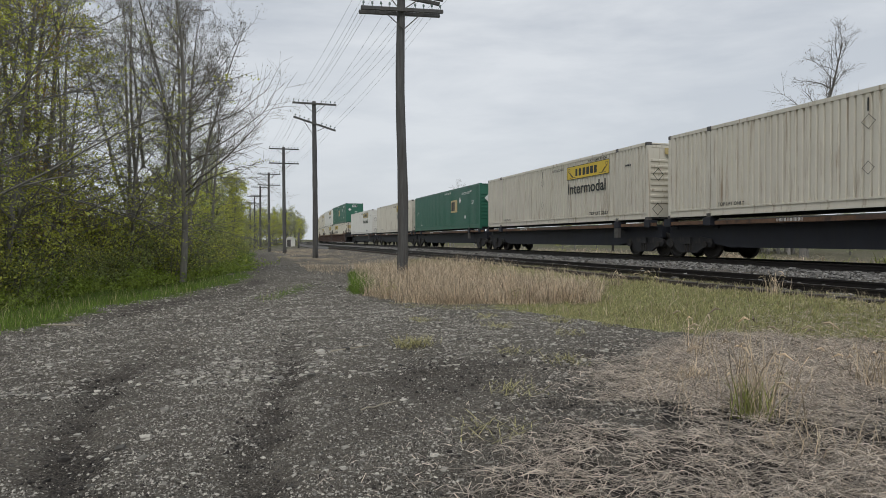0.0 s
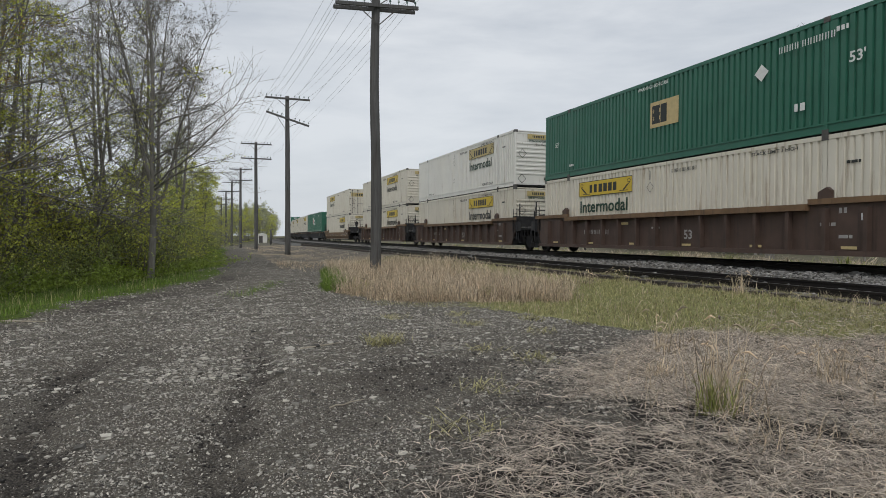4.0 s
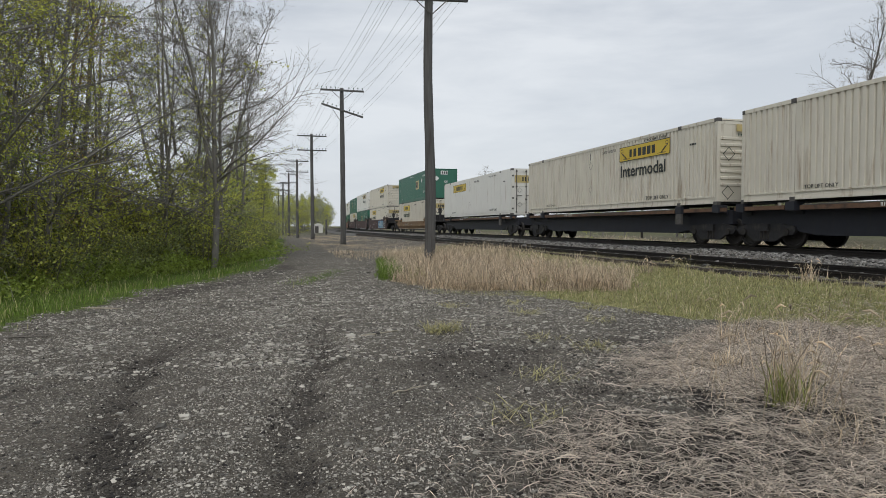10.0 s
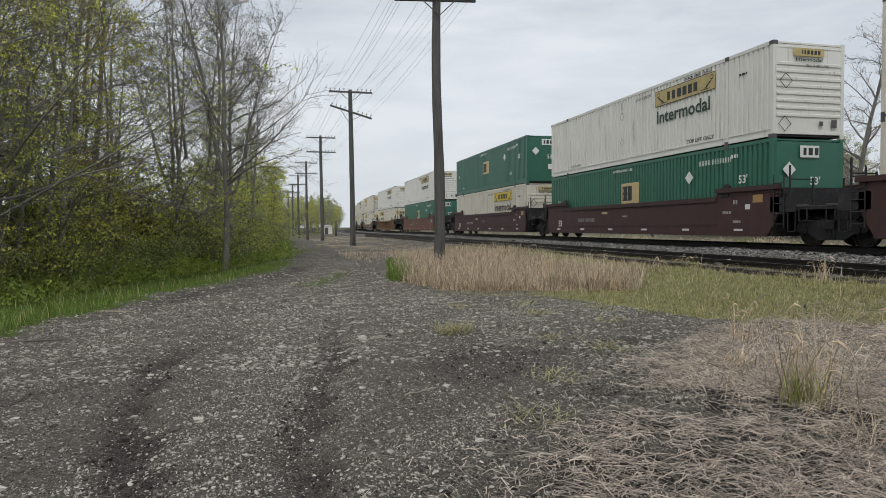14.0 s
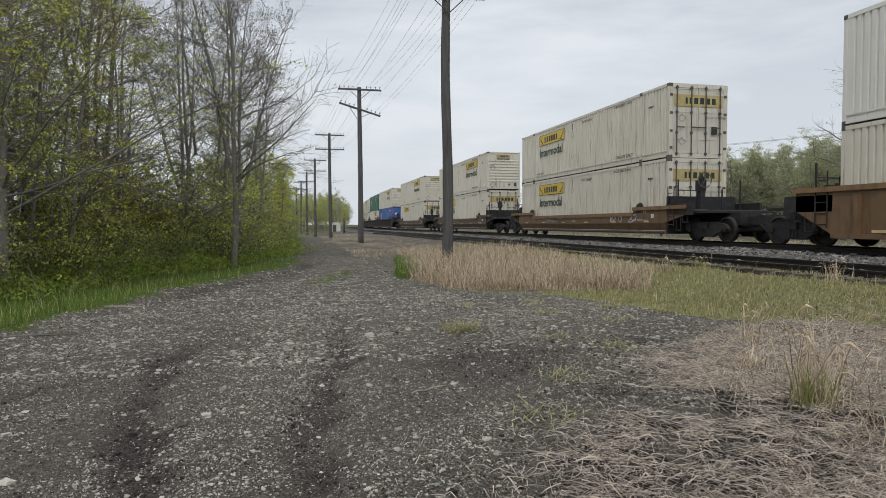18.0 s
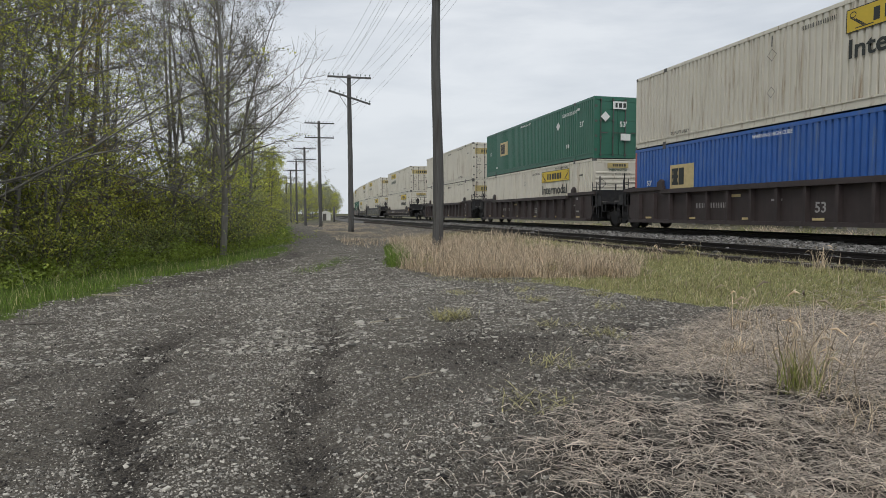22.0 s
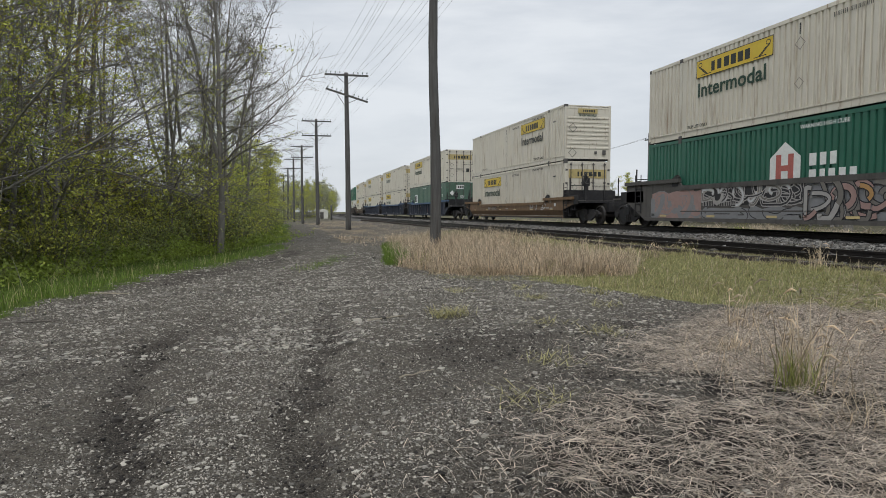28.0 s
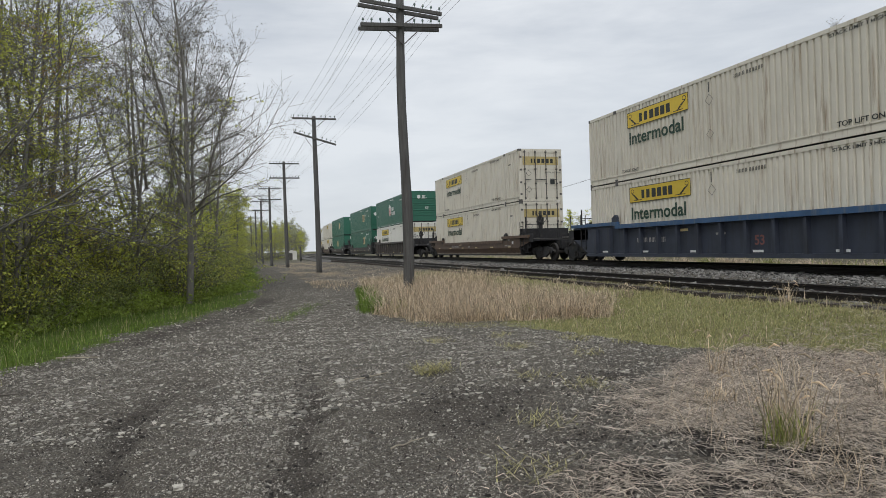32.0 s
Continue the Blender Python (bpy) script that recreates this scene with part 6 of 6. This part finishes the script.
blades("trackside_scrub", 16000, lambda x, y: np.clip(0.35 + 0.6 * waves(x, y, 23, 2.2), 0, 1), 19.6, 26, 5, 75, GRASS_D, 0.72, 0.03, 0.9, "rough dry scrub grass beyond the main line", seed=10)
blades("trackside_weeds", 9000, lambda x, y: np.clip(0.2 - 0.6 * waves(x, y, 23, 2.2), 0, 1), 19.6, 26, 5, 75, GRASS_O, 0.66, 0.035, 0.9, "green weeds among the scrub beyond the main line", seed=11)
blades("verge_fringe", 3500, lambda x, y: 0.3 * zones(x - 0.35, y)[0] * (1 - zones(x, y)[0]), -6, 2.2, 6.5, 34, GRASS_G, 0.09, 0.008, 0.8, "sparse grass creeping over the gravel's edge", seed=7)
blades("verge_stalks", 2600, 0, -9, 1.5, 6.5, 30, GRASS_M, 0.30, 0.007, 0.5, "pale taller stalks among the verge grass", seed=6)
blades("near_straw", 36000, 1, 0.3, 9.0, -6, 2.05, STRAW, 0.22, 0.004, 0.5, "flattened straw behind the viewpoint", True, near=False, seed=14)
blades("near_verge", 9000, 0, -9, -3, -6, 6.6, GRASS_G, 0.17, 0.012, 0.6, "green verge grass behind the viewpoint", near=False, seed=15)
blades("dry_stalks", 1500, 1, 3.0, 9.0, 2.8, 9.5, GRASS_D, 0.30, 0.006, 1.2, "thin dry stalks standing in the straw", seed=5, power=2.0)


def scatter_stones(name, count, area, weight, size, mat, label, seed, flat=0.5, tiny=False, spread=0.45):
    """Loose stones: small uneven eight-cornered pieces, or sharp five-cornered chips where they are tiny."""
    rg = np.random.default_rng(seed)
    n = count * 4
    x, y = rg.uniform(area[0], area[1], n), area[2] + (area[3] - area[2]) * rg.random(n) ** 1.7
    ok = np.flatnonzero(rg.random(n) < weight(x, y))[:count]
    x, y = x[ok], y[ok]
    n = len(x)
    s = size * rg.lognormal(0, spread, n)
    if tiny:
        corners = np.array([(-1, -1, -1), (1, -1, -1), (1, 1, -1), (-1, 1, -1), (0, 0, 1)], float)
        v = corners[None] * rg.uniform(0.4, 1.0, (n, 5, 3)) * 0.5
        v[:, 4, :2] = rg.uniform(-0.3, 0.3, (n, 2))
        q = np.array(((0, 1, 4), (1, 2, 4), (2, 3, 4), (3, 0, 4)))
    else:
        corners = np.array([(a, b, c) for a in (-1, 1) for b in (-1, 1) for c in (-1, 1)], float)
        v = corners[None] * rg.uniform(0.35, 1.0, (n, 8, 3)) * 0.5
        q = np.array(((0, 1, 3, 2), (4, 6, 7, 5), (0, 4, 5, 1), (2, 3, 7, 6), (0, 2, 6, 4), (1, 5, 7, 3)))
    k, c = v.shape[1], q.shape[1]
    v[:, :, 2] *= flat
    a = rg.uniform(0, 6.28, n)
    ca, sa = np.cos(a)[:, None], np.sin(a)[:, None]
    vx, vy = v[:, :, 0] * ca - v[:, :, 1] * sa, v[:, :, 0] * sa + v[:, :, 1] * ca
    base = STONE_Z(x, y) if mat is STONE else height(x, y)
    v = np.stack([vx * s[:, None] + x[:, None], vy * s[:, None] + y[:, None], v[:, :, 2] * s[:, None] + (base + s * flat * (0.3 if tiny else 0.12))[:, None]], -1)
    f = (np.arange(n)[:, None, None] * k + q[None]).reshape(-1, c)
    me = bpy.data.meshes.new(name)
    me.from_pydata(v.reshape(-1, 3).tolist(), [], f.tolist())
    me.materials.append(mat)
    return tagged(new(name, me), label, "stones", kind="stuff")


def STONE_Z(x, y):
    main = np.clip((MAIN_Z - 0.19) - np.maximum(0, np.abs(x - MAIN_X) - 2.2) * 0.5, -0.7, None)
    side = np.clip((SIDE_Z - 0.135) - np.maximum(0, np.abs(x - SIDE_X) - 1.1) * 1.05, -0.7, None)
    return np.maximum(np.maximum(main, side), height(x, y))


def bare_ground(x, y):
    """Chips lie thick between the ruts and thin out on the dusty wheel tracks."""
    z = zones(x, y)
    band = np.exp(-((x + 0.45 - 0.16 * (y - 4)) / 0.42) ** 2)
    thick = np.clip(0.36 + 0.45 * sstep(-0.3, 0.9, waves(x, y, 9, 1.6)) + 0.8 * band + 0.25 * sstep(6, 10, y), 0, 1)
    return np.clip(1 - z[0] - z[1] - z[2] - z[3], 0, 1) * thick * (1 - 0.6 * z[4])


scatter_stones("road_chips", 90000, (-4.5, 6, 1.9, 10), bare_ground, 0.0088, PEBBLE, "pale limestone chips strewn over the gravel track", 1, 0.8, True, 0.42)
scatter_stones("road_stones", 26000, (-5, 5.5, 1.9, 17), bare_ground, 0.0150, PEBBLE, "flat limestone pieces on the gravel track", 5, 0.34)
scatter_stones("road_cobbles", 600, (-5, 4.5, 1.9, 20), bare_ground, 0.030, PEBBLE, "larger loose stones on the gravel track", 2)
scatter_stones("mid_stones", 8000, (-4.5, 5.5, 6.0, 19), bare_ground, 0.027, PEBBLE, "flat grey stones along the middle of the track", 15, 0.4)
scatter_stones("far_chips", 34000, (-3.5, 6, 7.0, 34), lambda x, y: bare_ground(x, y) * sstep(7, 11, y), 0.015, PEBBLE, "pale gravel scattered down the farther track", 6, 0.7, True, 0.5)
scatter_stones("near_chips", 24000, (-4.5, 6, -6, 2.0), bare_ground, 0.0085, PEBBLE, "pale chips on the track behind the viewpoint", 8, 0.7, True, 0.5)
scatter_stones("dark_grit", 26000, (-4.5, 6, 1.9, 11), lambda x, y: 0.7 * np.clip(1.1 - zones(x, y)[0] - zones(x, y)[2] - zones(x, y)[3], 0, 1), 0.0085, CLOD, "dark grit and crumbs of soil over the track", 12, 0.8, True, 0.4)
scatter_stones("soil_clods", 9000, (-4, 4, 1.9, 12), lambda x, y: 0.8 * zones(x, y)[4], 0.013, CLOD, "dark crumbs of soil in the ruts", 7, 0.8)
scatter_stones("ballast_stones", 27000, (11.6, 14.7, 6, 75), lambda x, y: np.ones_like(x), 0.037, STONE, "grey crushed ballast stones between the tracks", 3, 0.8)
scatter_stones("siding_stones", 5500, (9.45, 11.5, 5, 45), lambda x, y: 0.6 * (np.abs(np.abs(x - SIDE_X) - 0.753) > 0.1), 0.045, STONE, "grey ballast stones round the siding", 4, 0.8)


def weeds(name, count, label, seed):
    """Broad-leaved weeds and brambles at the foot of the wood."""
    r = random.Random(seed)
    g = Geo()
    for _ in range(count):
        y = r.uniform(9, 34)
        x = float(wood_edge(y)) + r.gauss(0.9, 0.7)
        p = Vector((x, y, float(height(x, y))))
        tall = r.uniform(0.12, 0.55)
        for _ in range(r.randint(7, 16)):
            leaf(g, r, p + Vector((r.gauss(0, 0.14), r.gauss(0, 0.14), tall * r.uniform(0.2, 1.0))), r.uniform(0.06, 0.13))
    return tagged(part(name, g, LEAF_G), label, "weeds", kind="stuff")


weeds("verge_weeds", 1700, "broad-leaved green weeds and brambles below the trees", 3)


# ---- tufts ----
def tuft(name, x, y, count, tall, spread, mat, label, seed, head=False):
    """A grass tuft: arching blades from one root, some with a drooping seed head."""
    r = random.Random(seed)
    t = tagged(new(name), label, "grass tuft", "grass tufts")
    t.matrix_basis = pose(x, y, float(height(x, y)))
    g, hd = Geo(), Geo()
    for k in range(count):
        a, h = r.uniform(0, 6.28), tall * r.uniform(0.45, 1.1)
        o = Vector((r.gauss(0, spread * 0.25), r.gauss(0, spread * 0.25), -0.01))
        d = Vector((math.cos(a), math.sin(a), 0))
        lean, droop = r.uniform(0.1, 0.5) * spread / tall, r.uniform(0.0, 0.35)
        pts = [o + d * (lean * h * f + droop * h * f ** 3) + Vector((0, 0, h * (f - 0.3 * droop * f ** 3))) for f in (0, 0.3, 0.6, 0.85, 1.0)]
        w = Vector((-d.y, d.x, 0)) * r.uniform(0.003, 0.006)
        for p, q, s0, s1 in zip(pts[:-1], pts[1:], (1, 0.95, 0.8, 0.5), (0.95, 0.8, 0.5, 0.1)):
            g.face(p - w * s0, p + w * s0, q + w * s1, q - w * s1)
        if head and r.random() < 0.25:
            e = pts[-1]
            hd.tube([e, e + d * 0.05 + Vector((0, 0, 0.01)), e + d * 0.11 - Vector((0, 0, 0.03))], [0.003, 0.010, 0.003], 5)
    tagged(part("foliage", g, mat, t), kind="stuff")
    if head:
        tagged(part("seed_head", hd, GRASS_D, t), kind="stuff")
    return t


tuft("grass_tuft", 3.60, 3.72, 60, 0.74, 0.50, GRASS_D, "tall dry grass tuft with drooping seed heads", 1, True)
tuft("grass_tuft", 3.57, 3.68, 70, 0.36, 0.30, GRASS_O, "green blades at the foot of a dry tuft", 2)
tuft("grass_tuft", 4.15, 4.30, 26, 0.40, 0.4, GRASS_D, "thin dry grass tuft in the straw", 3, True)
tuft("grass_tuft", 5.40, 4.25, 45, 0.52, 0.4, GRASS_D, "tall dry grass tuft with drooping seed heads", 4, True)
tuft("grass_tuft", 4.9, 5.9, 36, 0.50, 0.4, GRASS_D, "tall dry grass tuft at the meadow's edge", 5, True)
tuft("grass_tuft", 4.0, 4.9, 60, 0.2, 0.3, GRASS_D, "low dry grass tuft in the straw", 6)
RT = random.Random(8)
for k, (x, y, n, h) in enumerate(((1.95, 7.3, 170, 0.13), (2.2, 4.93, 60, 0.09), (1.6, 3.9, 70, 0.08), (3.3, 6.0, 70, 0.10), (4.76, 8.9, 90, 0.12), (3.6, 8.62, 80, 0.10), (2.9, 6.6, 50, 0.08), (4.2, 7.6, 60, 0.1), (5.2, 8.2, 60, 0.12), (2.7, 9.8, 70, 0.1), (3.9, 9.9, 60, 0.1))):
    tuft("grass_tuft", x, y, n, h, 0.5, GRASS_M, "small low tuft of yellow-green grass in gravel", 20 + k)
for k in range(16):
    x, y = RT.uniform(2.6, 9.0), RT.uniform(6.5, 18)
    if zones(np.array([x]), np.array([y]))[3][0] + zones(np.array([x]), np.array([y]))[2][0] > 0.4:
        tuft("grass_tuft", x, y, 40, RT.uniform(0.3, 0.5), 0.35, GRASS_D if RT.random() < 0.75 else GRASS_M, "dry grass tuft standing in the meadow", 60 + k, True)

# ---- fallen sticks ----
PALESTICK = material("bleached_stick", (0.36, 0.32, 0.25), 0.9, grain=0.3, scale=20)
for x, y, turn, length, thick, mat, word in ((-2.62, 10.8, -12, 0.62, 0.016, PALESTICK, "pale bleached stick lying at the verge"), (-2.95, 8.4, 6, 0.75, 0.014, TWIG, "dark twig lying on the gravel"),
                                             (1.2, 7.4, 35, 0.62, 0.011, PALESTICK, "thin bleached twig lying on the gravel"), (0.35, 7.0, 8, 0.30, 0.012, TWIG, "short dark twig lying on the gravel"), (1.02, 4.75, 25, 0.34, 0.006, PALESTICK, "thin dry stem lying on the gravel")):
    g = Geo()
    rs = random.Random(int(length * 1000))
    pts = [(length * (k / 6 - 0.5), rs.uniform(-0.02, 0.02), thick * 0.9 + rs.uniform(0, 0.012)) for k in range(7)]
    g.tube(pts, [thick * (1.1 - 0.1 * k) for k in range(7)], 6)
    g.tube([pts[3], (pts[3][0] + 0.12, 0.07, thick + 0.02)], [thick * 0.5, thick * 0.25], 5)
    ob = tagged(part("fallen_stick", g, mat, smooth=True), word, "stick", "sticks on the ground")
    ob.matrix_basis = pose(x, y, float(height(x, y)), 0, 0, turn)

# ---- utility pole beyond the line ----
UTIL_Y, UTIL_H = 62.9, 10.6
utility = tagged(new("utility_pole"), "thin grey utility pole with a short crossarm beyond the railway", "utility pole")
utility.matrix_basis = pose(40, 62.9, -0.6)
g = Geo()
g.tube([(0, 0, -0.3), (0.02, 0, UTIL_H * 0.5), (0, 0, UTIL_H)], [0.15, 0.13, 0.10], 10)
part("shaft", g, POLEW, utility, smooth=True)
g = Geo()
g.box(-0.06, -0.8, UTIL_H - 0.75, 0.06, 0.8, UTIL_H - 0.63)
part("crossarm", g, POLEW, utility)
for dy in (-0.7, 0.7):
    g = Geo()
    g.tube([(0, dy, UTIL_H - 0.63), (0, dy, UTIL_H - 0.55), (0, dy, UTIL_H - 0.45)], [0.02, 0.05, 0.03], 8)
    part("insulator", g, GLASSY, utility)
for dy in (-0.7, 0.7):
    for far_y in (-45, 45):
        a = Vector((40, UTIL_Y + dy, UTIL_H - 1.05))
        b = a + Vector((3 if far_y > 0 else 14, far_y, 0))
        g = Geo()
        g.tube([a.lerp(b, s / 8) - Vector((0, 0, 0.5 * 4 * (s / 8) * (1 - s / 8))) for s in range(9)], [0.012] * 9, 4, False)
        tagged(part("utility_wire", g, WIRE), "thin wire strung from the utility pole", "wire", "utility wires")

# ---- hut, ties ----
hut = tagged(new("equipment_hut"), "small white trackside equipment hut with a low roof", "hut")
hut.matrix_basis = pose(8.1, 130, float(height(8.1, 130)) - 0.1)
g = Geo()
g.box(-0.95, -0.8, 0, 0.95, 0.8, 1.75)
part("hut_wall", g, WHITEP, hut)
g = Geo()
g.prism([(-1.05, 1.75), (0, 2.1), (1.05, 1.75)], -0.9, 0.9, "y")
part("hut_roof", g, WHITEP, hut)
g = Geo()
g.box(-0.6, -0.84, 0.1, 0.1, -0.8, 1.5)
part("hut_door", g, CARPAINT["slate"], hut)
post = tagged(new("trackside_post"), "short dark wooden post standing beside the siding", "post")
post.matrix_basis = pose(8.0, 106, float(height(8.0, 106)) - 0.1)
g = Geo()
g.tube([(0, 0, 0), (0, 0, 1.2), (0.02, 0, 2.6)], [0.16, 0.15, 0.13], 10)
part("shaft", g, POLEW, post, smooth=True)
tie_mesh = Geo()
tie_mesh.box(-1.3, -0.115, -0.18, 1.3, 0.115, 0.0)
tie_mesh = mesh_of("tie", tie_mesh, TIE)
for track, x, top, y1 in ((track_siding, SIDE_X, SIDE_Z, 75), (track_main, MAIN_X, MAIN_Z, 60)):
    for k in range(int((y1 - 4) / 0.52)):
        y = 4 + k * 0.52
        ob = part("tie", tie_mesh, TIE, track, at=pose(x + RT.uniform(-0.06, 0.06), y, top - 0.186 + (0.062 if track is track_siding else 0.0), 0, 0, RT.uniform(-1, 1)))


motions()
